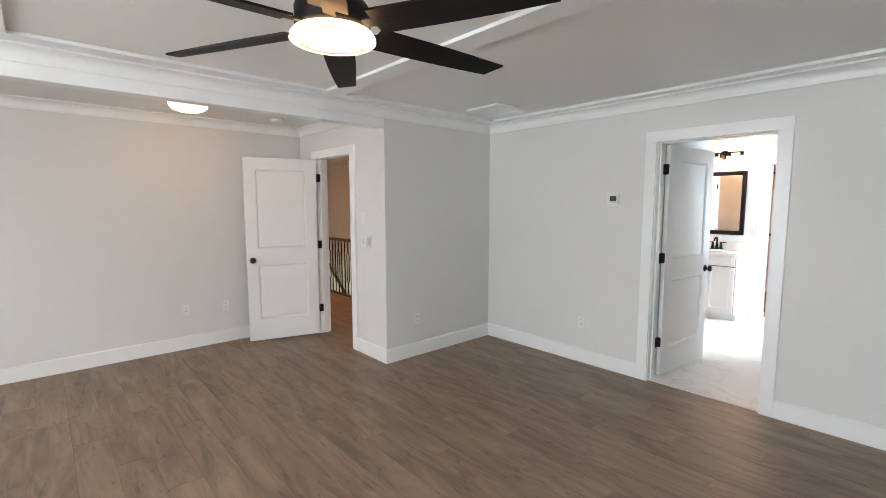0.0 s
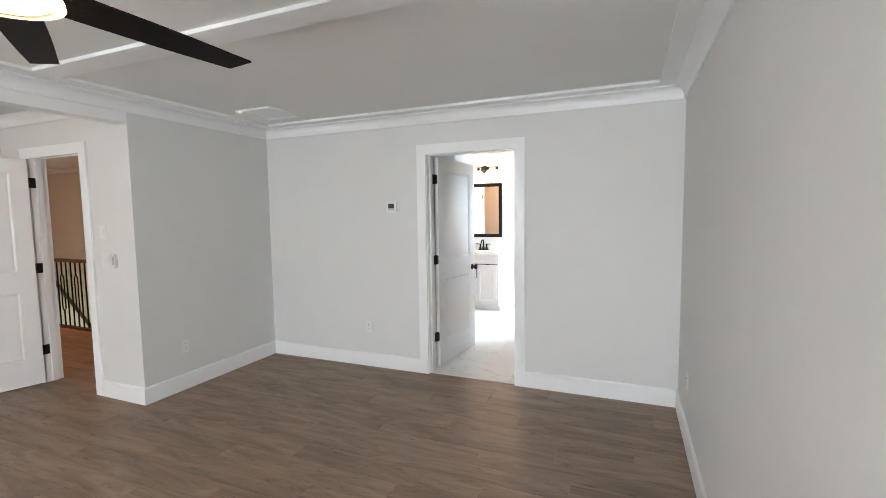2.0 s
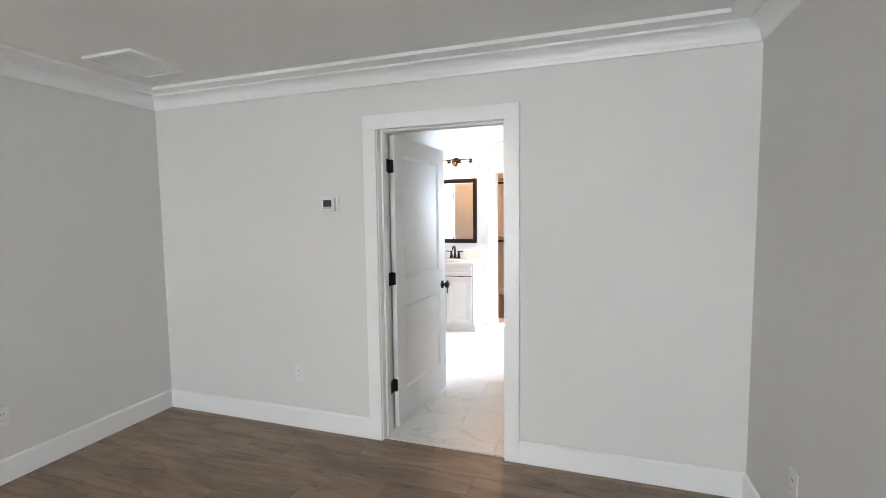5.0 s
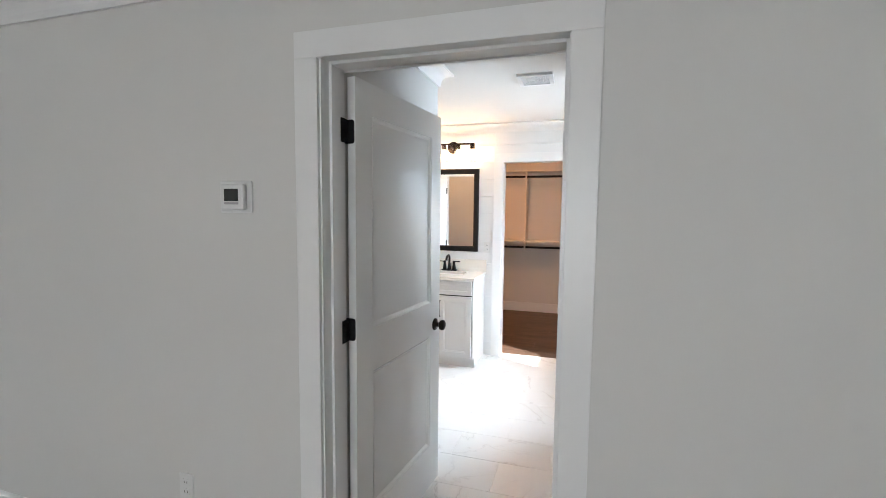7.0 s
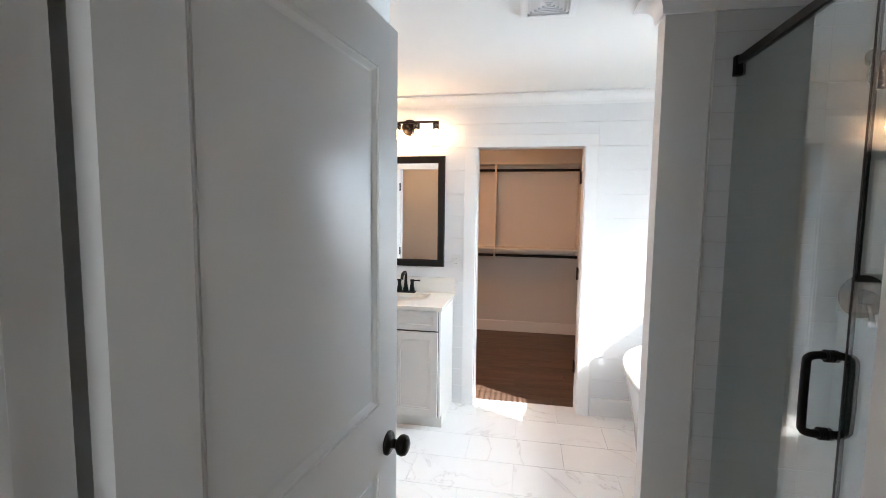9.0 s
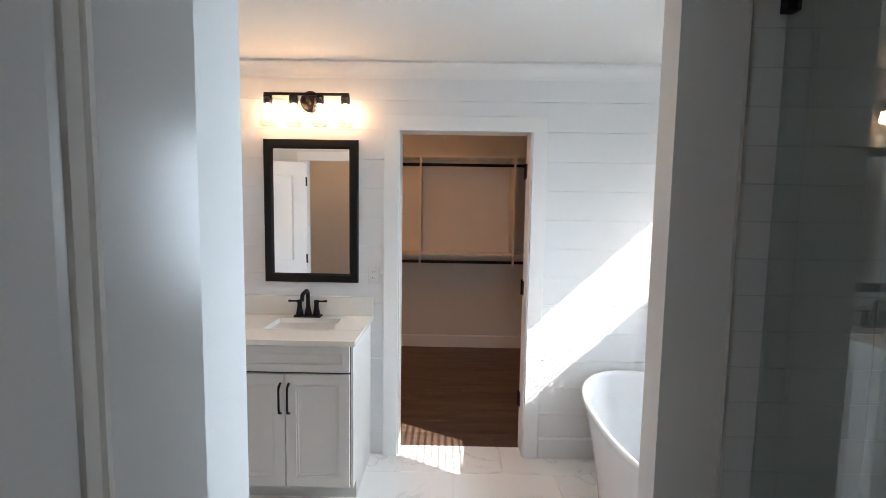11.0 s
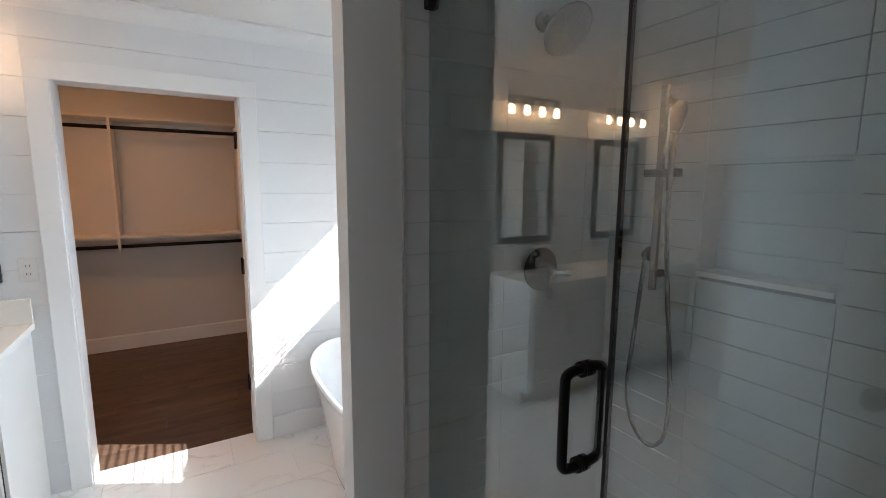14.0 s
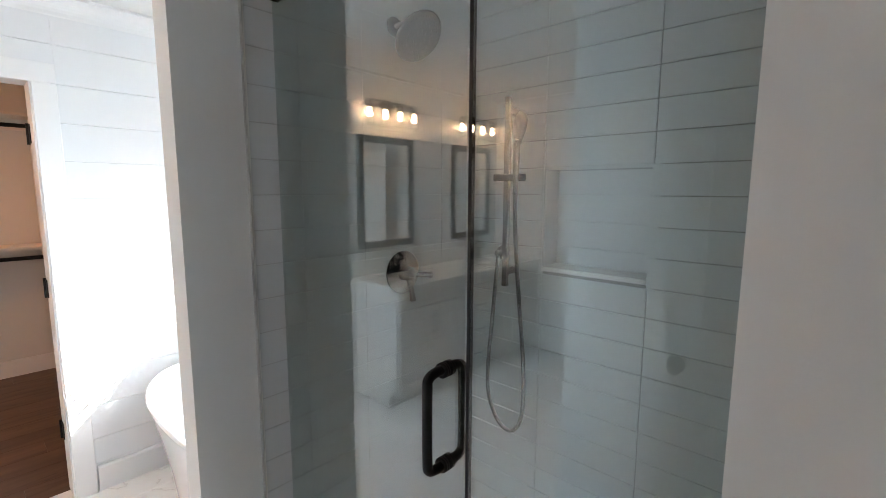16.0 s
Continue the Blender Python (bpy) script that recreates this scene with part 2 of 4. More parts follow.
# ---- mesh helpers ----
def obj(name, bm, material, smooth=False):
    me = bpy.data.meshes.new(name)
    bmesh.ops.recalc_face_normals(bm, faces=bm.faces)
    bm.to_mesh(me)
    bm.free()
    me.materials.append(material)
    if smooth:
        for p in me.polygons:
            p.use_smooth = True
    return new(name, me)


def part(name, bm, material, parent, label="", smooth=False):
    ob = obj(name, bm, material, smooth)
    ob.parent = parent
    return tagged(ob, label) if label else ob


def thing(name, m, label, category, group=""):
    ob = new(name)
    ob.empty_display_size = 0.05
    ob.matrix_world = m
    return tagged(ob, label, category, group)


def structure(name, bm, material, label, category):
    return tagged(obj(name, bm, material), label, category, kind="structure")


def bx(bm, x0, y0, z0, x1, y1, z1, bevel=0.0):
    v = [bm.verts.new((x, y, z)) for z in (z0, z1) for y in (y0, y1) for x in (x0, x1)]
    fs = [bm.faces.new([v[i] for i in f]) for f in ((0, 1, 3, 2), (4, 6, 7, 5), (0, 4, 5, 1), (2, 3, 7, 6), (0, 2, 6, 4), (1, 5, 7, 3))]
    if bevel:
        es = list({e for f in fs for e in f.edges})
        bmesh.ops.bevel(bm, geom=es, offset=bevel, segments=2, affect="EDGES", profile=0.5)
    return bm


def box(x0, y0, z0, x1, y1, z1, bevel=0.0):
    return bx(bmesh.new(), x0, y0, z0, x1, y1, z1, bevel)


def lathe(bm, prof, m=Matrix(), n=24):
    """Turn a profile of (radius, height) round z, then place it by m."""
    rings = []
    for r, h in prof:
        rings.append([bm.verts.new(m @ Vector((r * math.cos(2 * math.pi * k / n), r * math.sin(2 * math.pi * k / n), h))) for k in range(n)])
    for a, b in zip(rings, rings[1:]):
        for k in range(n):
            bm.faces.new((a[k], a[(k + 1) % n], b[(k + 1) % n], b[k]))
    if prof[0][0] > 1e-6:
        bm.faces.new(rings[0][::-1])
    if prof[-1][0] > 1e-6:
        bm.faces.new(rings[-1])
    bmesh.ops.remove_doubles(bm, verts=bm.verts, dist=1e-6)
    return bm


def tube(bm, pts, r, n=12):
    """A round bar along points; r is one radius or one for each point."""
    pts = [Vector(p) for p in pts]
    rad = r if isinstance(r, (list, tuple)) else [r] * len(pts)
    rings, up = [], None
    for i, p in enumerate(pts):
        d = (pts[min(i + 1, len(pts) - 1)] - pts[max(i - 1, 0)]).normalized()
        if up is None:
            up = d.orthogonal().normalized()
        up = (up - d * up.dot(d)).normalized()
        side = d.cross(up)
        rings.append([bm.verts.new(p + rad[i] * (math.cos(a) * up + math.sin(a) * side)) for a in (2 * math.pi * k / n for k in range(n))])
    for a, b in zip(rings, rings[1:]):
        for k in range(n):
            bm.faces.new((a[k], a[(k + 1) % n], b[(k + 1) % n], b[k]))
    bm.faces.new(rings[0][::-1])
    bm.faces.new(rings[-1])
    return bm


def smooth_path(pts, steps=8):
    """Catmull-Rom points through pts."""
    P = [Vector(p) for p in pts]
    P = [2 * P[0] - P[1]] + P + [2 * P[-1] - P[-2]]
    out = []
    for i in range(1, len(P) - 2):
        a, b, c, d = P[i - 1:i + 3]
        for k in range(steps):
            t = k / steps
            out.append(0.5 * (2 * b + (c - a) * t + (2 * a - 5 * b + 4 * c - d) * t * t + (3 * b - a - 3 * c + d) * t ** 3))
    return out + [P[-2]]


def sweep(bm, prof, line, closed=False):
    """A moulding of profile (out, z) along a level line of (x, y), mitred at its corners; out points to the left of the way."""
    n = len(line)
    P = [Vector(p) for p in line]

    def normal(a, b):
        d = (b - a).normalized()
        return Vector((-d.y, d.x))

    rings = []
    for i in range(n):
        if closed or 0 < i < n - 1:
            na, nb = normal(P[i - 1], P[i]), normal(P[i], P[(i + 1) % n])
            miter = (na + nb) / (1 + na.dot(nb))
        else:
            miter = normal(P[0], P[1]) if i == 0 else normal(P[-2], P[-1])
        rings.append([bm.verts.new((P[i].x + miter.x * o, P[i].y + miter.y * o, z)) for o, z in prof])
    k = len(prof)
    for i in range(n if closed else n - 1):
        a, b = rings[i], rings[(i + 1) % n]
        for j in range(k):
            bm.faces.new((a[j], b[j], b[(j + 1) % k], a[(j + 1) % k]))
    if not closed:
        bm.faces.new(rings[0][::-1])
        bm.faces.new(rings[-1])
    return bm


def wall_along_y(x0, x1, y0, y1, z0, z1, holes=()):
    """A wall slab along y with holes (ya, yb, za, zb) cut through it."""
    bm = bmesh.new()
    y = y0
    for ya, yb, za, zb in sorted(holes):
        bx(bm, x0, y, z0, x1, ya, z1)
        if za > z0:
            bx(bm, x0, ya, z0, x1, yb, za)
        if zb < z1:
            bx(bm, x0, ya, zb, x1, yb, z1)
        y = yb
    bx(bm, x0, y, z0, x1, y1, z1)
    return bm


def wall_along_x(x0, x1, y0, y1, z0, z1, holes=()):
    bm = wall_along_y(-y1, -y0, x0, x1, z0, z1, holes)
    bm.transform(Matrix.Rotation(radians(-90), 4, "Z"))
    return bm


# ---- the large structure ----
H = 2.44
BED_X, BED_Y0, BED_Y1 = 4.05, -0.236, 3.735
BX0, BX1, BY0, BY1 = 4.207, 7.33, -0.285, 3.80
WEST, ALC = -3.0, 5.53

structure("ground", box(-60, -60, -3.2, 60, 60, -3.0), GRASS, "mown green lawn around the house", "ground")
structure("floor_bedroom", box(WEST - 0.12, BED_Y0 - 0.12, -0.16, BED_X + 0.02, ALC + 0.12, -0.008), SUBF, "grey-brown vinyl plank floor of the bedroom", "floor")
structure("floor_bathroom", box(BED_X + 0.02, BY0 - 0.15, -0.16, BX1 + 0.1, BY1 + 0.12, -0.003), GROUT, "white marble-look porcelain tile floor", "floor")
structure("floor_closet", box(BX1 + 0.1, -0.2, -0.16, 9.76, 2.8, -0.008), SUBF, "brown vinyl plank floor of the closet, darkened for its dim light", "floor")
structure("floor_hall", box(2.73, BY1 + 0.12, -0.16, 3.98, 10.6, -0.008), SUBF, "brown vinyl plank floor of the landing", "floor")

structure("wall_bath_door", wall_along_y(BED_X, BX0, BED_Y0 - 0.12, BY1 + 0.12, 0, H, [(1.022, 1.875, 0, 2.08)]), PAINT, "greige painted wall with the bathroom doorway", "wall")
structure("wall_south", wall_along_x(WEST - 0.12, BED_X, BED_Y0 - 0.14, BED_Y0, 0, H), PAINT, "plain greige painted bedroom wall", "wall")
structure("wall_west", wall_along_y(WEST - 0.12, WEST, BED_Y0, ALC, 0, H, [(0.2, 1.3, 0.6, 2.1), (1.5, 2.6, 0.6, 2.1)]), PAINT, "greige painted wall with two windows", "wall")
structure("wall_bed_back", wall_along_x(2.6, BED_X, BED_Y1, BY1 + 0.12, 0, H), PAINT, "greige painted wall beside the entry alcove", "wall")
structure("wall_hall_door", wall_along_y(2.6, 2.73, BY1 + 0.12, ALC, 0, H, [(4.335, 5.125, 0, 2.08)]), PAINT, "greige painted wall with the landing doorway", "wall")
structure("wall_alcove", wall_along_x(WEST - 0.12, 2.73, ALC, ALC + 0.12, 0, H), PAINT, "greige painted alcove wall", "wall")
structure("beam", box(WEST, BED_Y1, 2.245, 2.6, BED_Y1 + 0.12, H), TRIM, "white boxed beam over the alcove opening", "beam")
structure("wall_bath_south", wall_along_x(BX0, BX1 + 0.14, BY0 - 0.15, BY0, 0, H, [(5.011, 5.406, 1.26, 1.65), (6.09, 7.2, 0.97, 2.13)]), PAINT, "white bathroom wall with a window over the tub", "wall")
structure("wall_bath_north", wall_along_x(BX0, 9.76, BY1, BY1 + 0.12, 0, H), PAINT, "greige bathroom end wall", "wall")
structure("wall_vanity", wall_along_y(BX1, BX1 + 0.14, BY0, BY1, 0, H, [(0.955, 1.785, 0, 2.072)]), GAP, "white shiplap wall with the closet doorway", "wall")
bm = wall_along_x(BX0, 5.42, 1.91, 2.01, 0, H)
structure("wall_toilet_room_side", bm, PAINT, "greige wall beside the bathroom door", "wall")
structure("wall_toilet_room", wall_along_y(5.42, 5.52, 1.91, BY1, 0, H, [(2.2, 2.9, 0, 2.06)]), PAINT, "greige wall with the toilet room doorway", "wall")
structure("wall_shower_near", box(BX0, BY0, 0, 4.586, 0.86, H), PAINT, "greige painted wall at the shower entry", "wall")
structure("wall_shower_far", box(5.80, BY0, 0, 5.90, 0.86, H), PAINT, "greige wall between shower and tub", "wall")
structure("wall_closet_back", box(9.64, -0.2, 0, 9.76, 2.8, H), PAINT, "greige closet back wall", "wall")
structure("wall_closet_side", box(7.47, -0.2, 0, 9.64, -0.08, H), PAINT, "greige closet side wall", "wall")
structure("wall_closet_side", box(7.47, 2.68, 0, 9.64, 2.8, H), PAINT, "greige closet side wall", "wall")
structure("wall_hall_far", box(5.25, BY1 + 0.12, -2.8, 5.37, 10.72, H), PAINT, "greige stairwell wall", "wall")
structure("wall_hall_end", box(2.61, 10.6, -2.8, 5.25, 10.72, H), PAINT, "greige landing end wall", "wall")
structure("wall_hall_side", box(2.61, ALC + 0.12, 0, 2.73, 10.6, H), PAINT, "greige landing side wall", "wall")
structure("wall_stair_south", box(3.98, BY1 + 0.12, -2.8, 5.25, BY1 + 0.2, H), PAINT, "greige stairwell wall", "wall")

structure("ceiling_bedroom", box(WEST - 0.12, BED_Y0 - 0.14, H, BED_X, ALC + 0.12, H + 0.1), CEIL, "flat white bedroom ceiling", "ceiling")
structure("ceiling_bathroom", box(BED_X, BY0 - 0.15, H, BX1 + 0.14, BY1 + 0.12, H + 0.1), CEIL, "flat white bathroom ceiling", "ceiling")
structure("ceiling_closet", box(BX1 + 0.14, -0.2, H, 9.76, BY1 + 0.12, H + 0.1), CEIL, "flat white closet ceiling", "ceiling")
structure("ceiling_hall", box(2.61, BY1 + 0.12, H + 0.0, 5.37, 10.72, H + 0.1), CEIL, "flat white landing ceiling", "ceiling")

# flat boards that panel the ceiling
bm = bmesh.new()
for x0, x1 in ((-2.0, -1.84), (-0.04, 0.12), (1.92, 2.08)):
    bx(bm, x0, -0.05, H - 0.022, x1, 3.53, H, 0.002)
bx(bm, 3.87, BED_Y0, H - 0.022, BED_X, BED_Y1, H, 0.002)
bx(bm, WEST, 3.53, H - 0.022, 3.87, BED_Y1, H, 0.002)
bx(bm, WEST, BED_Y0, H - 0.022, 3.87, -0.05, H, 0.002)
structure("ceiling_trim", bm, TRIM, "white flat boards framing the ceiling panels", "trim")


def cove(h, d, top):
    """Profile of a cove crown, h high and d deep under the height top."""
    pts = [(0, top), (0, top - h), (0.012, top - h), (0.016, top - h + 0.014)]
    for k in range(1, 7):
        a = radians(90 * k / 7)
        pts.append((0.016 + (d - 0.03) * (1 - math.cos(a)), top - h + 0.014 + (h - 0.03) * math.sin(a)))
    return pts + [(d - 0.01, top - 0.014), (d, top - 0.012), (d, top)]


CROWN = cove(0.092, 0.085, H - 0.0)
bm = sweep(bmesh.new(), cove(0.09, 0.085, H - 0.0225), [(WEST, BED_Y0), (BED_X, BED_Y0), (BED_X, BED_Y1), (WEST, BED_Y1)], True)
structure("crown_bedroom", bm, TRIM, "white crown moulding round the bedroom", "trim")
bm = sweep(bmesh.new(), CROWN, [(WEST, BED_Y1 + 0.12), (2.6, BED_Y1 + 0.12), (2.6, ALC), (WEST, ALC)], True)
structure("crown_alcove", bm, TRIM, "white crown moulding round the alcove", "trim")
bm = sweep(bmesh.new(), CROWN, [(BX0, 0.86), (4.586, 0.86), (4.586, BY0), (5.80, BY0), (5.80, 0.86), (5.90, 0.86), (5.90, BY0), (BX1, BY0), (BX1, BY1), (5.52, BY1), (5.52, 1.91), (BX0, 1.91)], True)
structure("crown_bathroom", bm, TRIM, "white crown moulding round the bathroom", "trim")

bm = sweep(bmesh.new(), CROWN, [(2.73, BY1 + 0.12), (3.98, BY1 + 0.12), (3.98, BY1 + 0.2), (5.25, BY1 + 0.2), (5.25, 10.6), (2.73, 10.6)], True)
structure("crown_landing", bm, TRIM, "white crown moulding round the landing", "trim")

BASE = [(0, 0.0), (0.016, 0.0), (0.016, 0.128), (0.011, 0.136), (0.006, 0.14), (0, 0.14)]
for name, line in (
    ("baseboard", [(BED_X, 1.945), (BED_X, BED_Y1), (2.6, BED_Y1), (2.6, 4.262)]),
    ("baseboard", [(2.6, 5.2), (2.6, ALC), (WEST, ALC), (WEST, BED_Y0), (BED_X, BED_Y0), (BED_X, 0.962)]),
    ("baseboard", [(BX0, 0.955), (BX0, 0.86), (4.586, 0.86), (4.586, 0.69)]),
    ("baseboard", [(5.80, 0.69), (5.80, 0.86), (5.90, 0.86), (5.90, BY0), (BX1 - 0.012, BY0), (BX1 - 0.012, 0.87)]),
    ("baseboard", [(5.52, 2.11), (5.52, 1.91), (BX0, 1.91)]),
    ("baseboard", [(6.79, BY1), (5.52, BY1), (5.52, 2.99)]),
    ("baseboard", [(7.47, 0.9), (7.47, -0.08), (9.64, -0.08), (9.64, 2.68), (7.47, 2.68), (7.47, 1.84)]),
):
    structure(name, sweep(bmesh.new(), BASE, line), TRIM, "tall white painted baseboard", "trim")


def casing_y(name, face, out, y0, y1, top, w=0.089, t=0.018):
    """Flat casing round a doorway in a wall along y; out is +1 or -1 for the side it stands on."""
    bm = bmesh.new()
    a, b = sorted((face, face + out * t))
    bx(bm, a, y0 - w, 0, b, y0, top, 0.002)
    bx(bm, a, y1, 0, b, y1 + w, top, 0.002)
    bx(bm, a, y0 - w, top, b, y1 + w, top + w, 0.002)
    structure(name, bm, TRIM, "flat white painted door casing", "trim")


def jamb_y(name, x0, x1, y0, y1, top, stop_at=None):
    bm = bmesh.new()
    t = 0.018
    bx(bm, x0, y0 - t, 0, x1, y0, top)
    bx(bm, x0, y1, 0, x1, y1 + t, top)
    bx(bm, x0, y0 - t, top, x1, y1 + t, top + t)
    if stop_at:
        s0, s1 = stop_at
        bx(bm, s0, y0, 0, s1, y0 + 0.011, top, 0.0015)
        bx(bm, s0, y1 - 0.011, 0, s1, y1, top, 0.0015)
        bx(bm, s0, y0 + 0.011, top - 0.011, s1, y1 - 0.011, top, 0.0015)
    structure(name, bm, TRIM, "white painted door jamb", "trim")


casing_y("trim_bath_door", BED_X, -1, 1.036, 1.863, 2.054)
casing_y("trim_bath_door", BX0, 1, 1.032, 1.863, 2.054, w=0.042, t=0.014)
jamb_y("jamb_bath_door", BED_X - 0.002, BX0 + 0.002, 1.040, 1.857, 2.06, (4.10, 4.148))
casing_y("trim_hall_door", 2.6, -1, 4.345, 5.113, 2.054)
jamb_y("jamb_hall_door", 2.598, 2.732, 4.353, 5.107, 2.06, (2.645, 2.695))
casing_y("trim_closet_door", BX1 - 0.014, -1, 0.966, 1.774, 2.05)
jamb_y("jamb_closet_door", BX1 - 0.016, BX1 + 0.142, 0.973, 1.767, 2.054)
casing_y("trim_toilet_room", 5.52, 1, 2.2, 2.9, 2.05)

# shiplap boards on the vanity wall, one course at a time
shiplap_wall = bpy.data.objects["wall_vanity"]
z = 0.152 - 0.04 - 0.0005
while z < H - 0.02:
    top = min(z + 0.1752, H)
    for y0, y1 in ((BY0, 0.877), (0.877, 1.863), (1.863, BY1)):
        lo = max(z, 2.141) if y0 == 0.877 else max(z, 0.152)
        if top - lo > 0.01:
            part("board", box(BX1 - 0.014, y0, lo, BX1 - 0.0003, y1, top, 0.0012), SHIP, shiplap_wall)
    z += 0.1765
for y0, y1 in ((BY0, 0.877), (1.863, BY1)):
    part("board", box(BX1 - 0.012, y0, 0, BX1 - 0.0003, y1, 0.15), SHIP, shiplap_wall)


# ---- doors ----
HINGES = (0.31, 1.068, 1.840)


def leaf_plate(bm, y0, y1, z0, z1, x0, x1, high):
    """A hinge leaf from x0 to x1, its two outer corners rounded; high says whether they lie at y1."""
    r, pts = 0.011, []
    corners = ((y1, z0, -90), (y1, z1, 0)) if high else ((y0, z1, 90), (y0, z0, 180))
    for y, z, a0 in corners:
        cy, cz = y + (-r if high else r), z + (r if z == z0 else -r)
        pts += [(cy + r * math.cos(radians(a0 + 18 * k)), cz + r * math.sin(radians(a0 + 18 * k))) for k in range(6)]
    pts += [(y0, z1), (y0, z0)] if high else [(y1, z0), (y1, z1)]
    a = [bm.verts.new((x0, y, z)) for y, z in pts]
    b = [bm.verts.new((x1, y, z)) for y, z in pts]
    bm.faces.new(a[::-1])
    bm.faces.new(b)
    for i in range(len(pts)):
        j = (i + 1) % len(pts)
        bm.faces.new((a[i], a[j], b[j], b[i]))


def panel_door(name, m, W, top, side, label, knob_z=0.92):
    """A two-panel door; the leaf runs from the hinge along local x, its body on local y from 0 to side * 0.035."""
    d = thing(name, m, label, "door")
    T, rec, mw = 0.035, 0.0145, 0.03
    x0, x1, s = 0.004, W, 0.118
    zs = ((0.25, 0.865), (1.05, top - 0.125))
    bm = bmesh.new()
    ya, yb = sorted((0, side * T))
    bx(bm, x0, ya, 0.012, x0 + s, yb, top)
    bx(bm, x1 - s, ya, 0.012, x1, yb, top)
    bx(bm, x0 + s, ya, 0.012, x1 - s, yb, zs[0][0])
    bx(bm, x0 + s, ya, zs[0][1], x1 - s, yb, zs[1][0])
    bx(bm, x0 + s, ya, zs[1][1], x1 - s, yb, top)
    leaf = part("leaf", bm, DOORP, d)
    for z0, z1 in zs:
        bm = bmesh.new()
        bx(bm, x0 + s, ya + rec, z0, x1 - s, yb - rec, z1)
        bx(bm, x0 + s + mw - 0.001, ya + rec * 0.72, z0 + mw - 0.001, x1 - s - mw + 0.001, yb - rec * 0.72, z1 - mw + 0.001)
        for y, yi in ((ya, ya + rec), (yb, yb - rec)):
            steps = [(o, y + (yi - y) * d) for o, d in ((0.0, 0.0), (0.001, 0.28), (0.006, 0.36), (0.013, 0.85), (0.017, 0.99), (0.0205, 0.99), (0.021, 0.76), (mw, 0.715))]
            rings = []
            for o, yy in steps:
                rings.append([bm.verts.new(c) for c in ((x0 + s + o, yy, z0 + o), (x1 - s - o, yy, z0 + o), (x1 - s - o, yy, z1 - o), (x0 + s + o, yy, z1 - o))])
            for a, b in zip(rings, rings[1:]):
                for k in range(4):
                    bm.faces.new((a[k], a[(k + 1) % 4], b[(k + 1) % 4], b[k]))
        part("panel", bm, DOORP, leaf)
    for y, way in ((ya, -1), (yb, 1)):
        bm = bmesh.new()
        turn = Matrix.Translation((W - 0.062, y, knob_z)) @ Matrix.Rotation(radians(-90 * way), 4, "X")
        lathe(bm, [(0.0, 0), (0.033, 0), (0.033, 0.006), (0.028, 0.010), (0.013, 0.012), (0.012, 0.026), (0.018, 0.030), (0.027, 0.037), (0.029, 0.046), (0.026, 0.056), (0.017, 0.061), (0.0, 0.062)], turn)
        part("knob", bm, BRONZE, d, "dark bronze round knob", True)
    for z in HINGES:
        bm = bmesh.new()
        for k in range(5):
            tube(bm, [(-0.006, -side * 0.002, z - 0.045 + 0.0182 * k), (-0.006, -side * 0.002, z - 0.045 + 0.0182 * k + 0.0172)], 0.0065, 12)
        yy = sorted((-side * 0.004, side * 0.031))
        leaf_plate(bm, yy[0], yy[1], z - 0.045, z + 0.045, 0.0005, 0.0045, side > 0)
        part("hinge", bm, BLACK, d, "black butt hinge")
    return d


DB = panel_door("door_bathroom", pose(4.232, 1.860, 0, 0, 0, -6.5), 0.812, 2.045, -1, "white two-panel door with dark knob, standing open into the bathroom")
DH = panel_door("door_landing", pose(2.590, 5.118, 0, 0, 0, 163.8), 0.77, 2.045, 1, "white two-panel door with dark knob, standing open against the alcove wall")
DW = panel_door("door_toilet_room", pose(5.55, 2.9, 0, 0, 0, 66), 0.69, 2.03, 1, "white two-panel door, standing open beside the toilet room")

# hinge leaves let into the jambs
for name, d, x0, x1, y in (("hinge_plate", "bath", 4.178, 4.222, 1.857), ("hinge_plate", "hall", 2.596, 2.641, 5.107)):
    for z in HINGES:
        bm = box(x0, y - 0.0025, z - 0.045, x1, y + 0.0005, z + 0.045, 0.001)
        for dz in (-0.025, 0.0, 0.025):
            lathe(bm, [(0.0, 0), (0.004, 0), (0.003, 0.0012), (0.0, 0.0014)], Matrix.Translation(((x0 + x1) / 2 - 0.006, y - 0.0025, z + dz)) @ Matrix.Rotation(radians(90), 4, "X"), 10)
        tagged(obj(name, bm, BLACK), "black hinge plate screwed to the door jamb", "hinge", "door hinges")
for z in (0.33, 1.08, 1.83):
    bm = box(7.425, 0.9725, z - 0.045, 7.468, 0.9765, z + 0.045, 0.001)
    tube(bm, [(7.473, 0.979, z - 0.05), (7.473, 0.979, z + 0.05)], 0.006, 10)
    tagged(obj("hinge_plate", bm, BLACK), "black hinge on the closet door jamb", "hinge", "closet hinges")


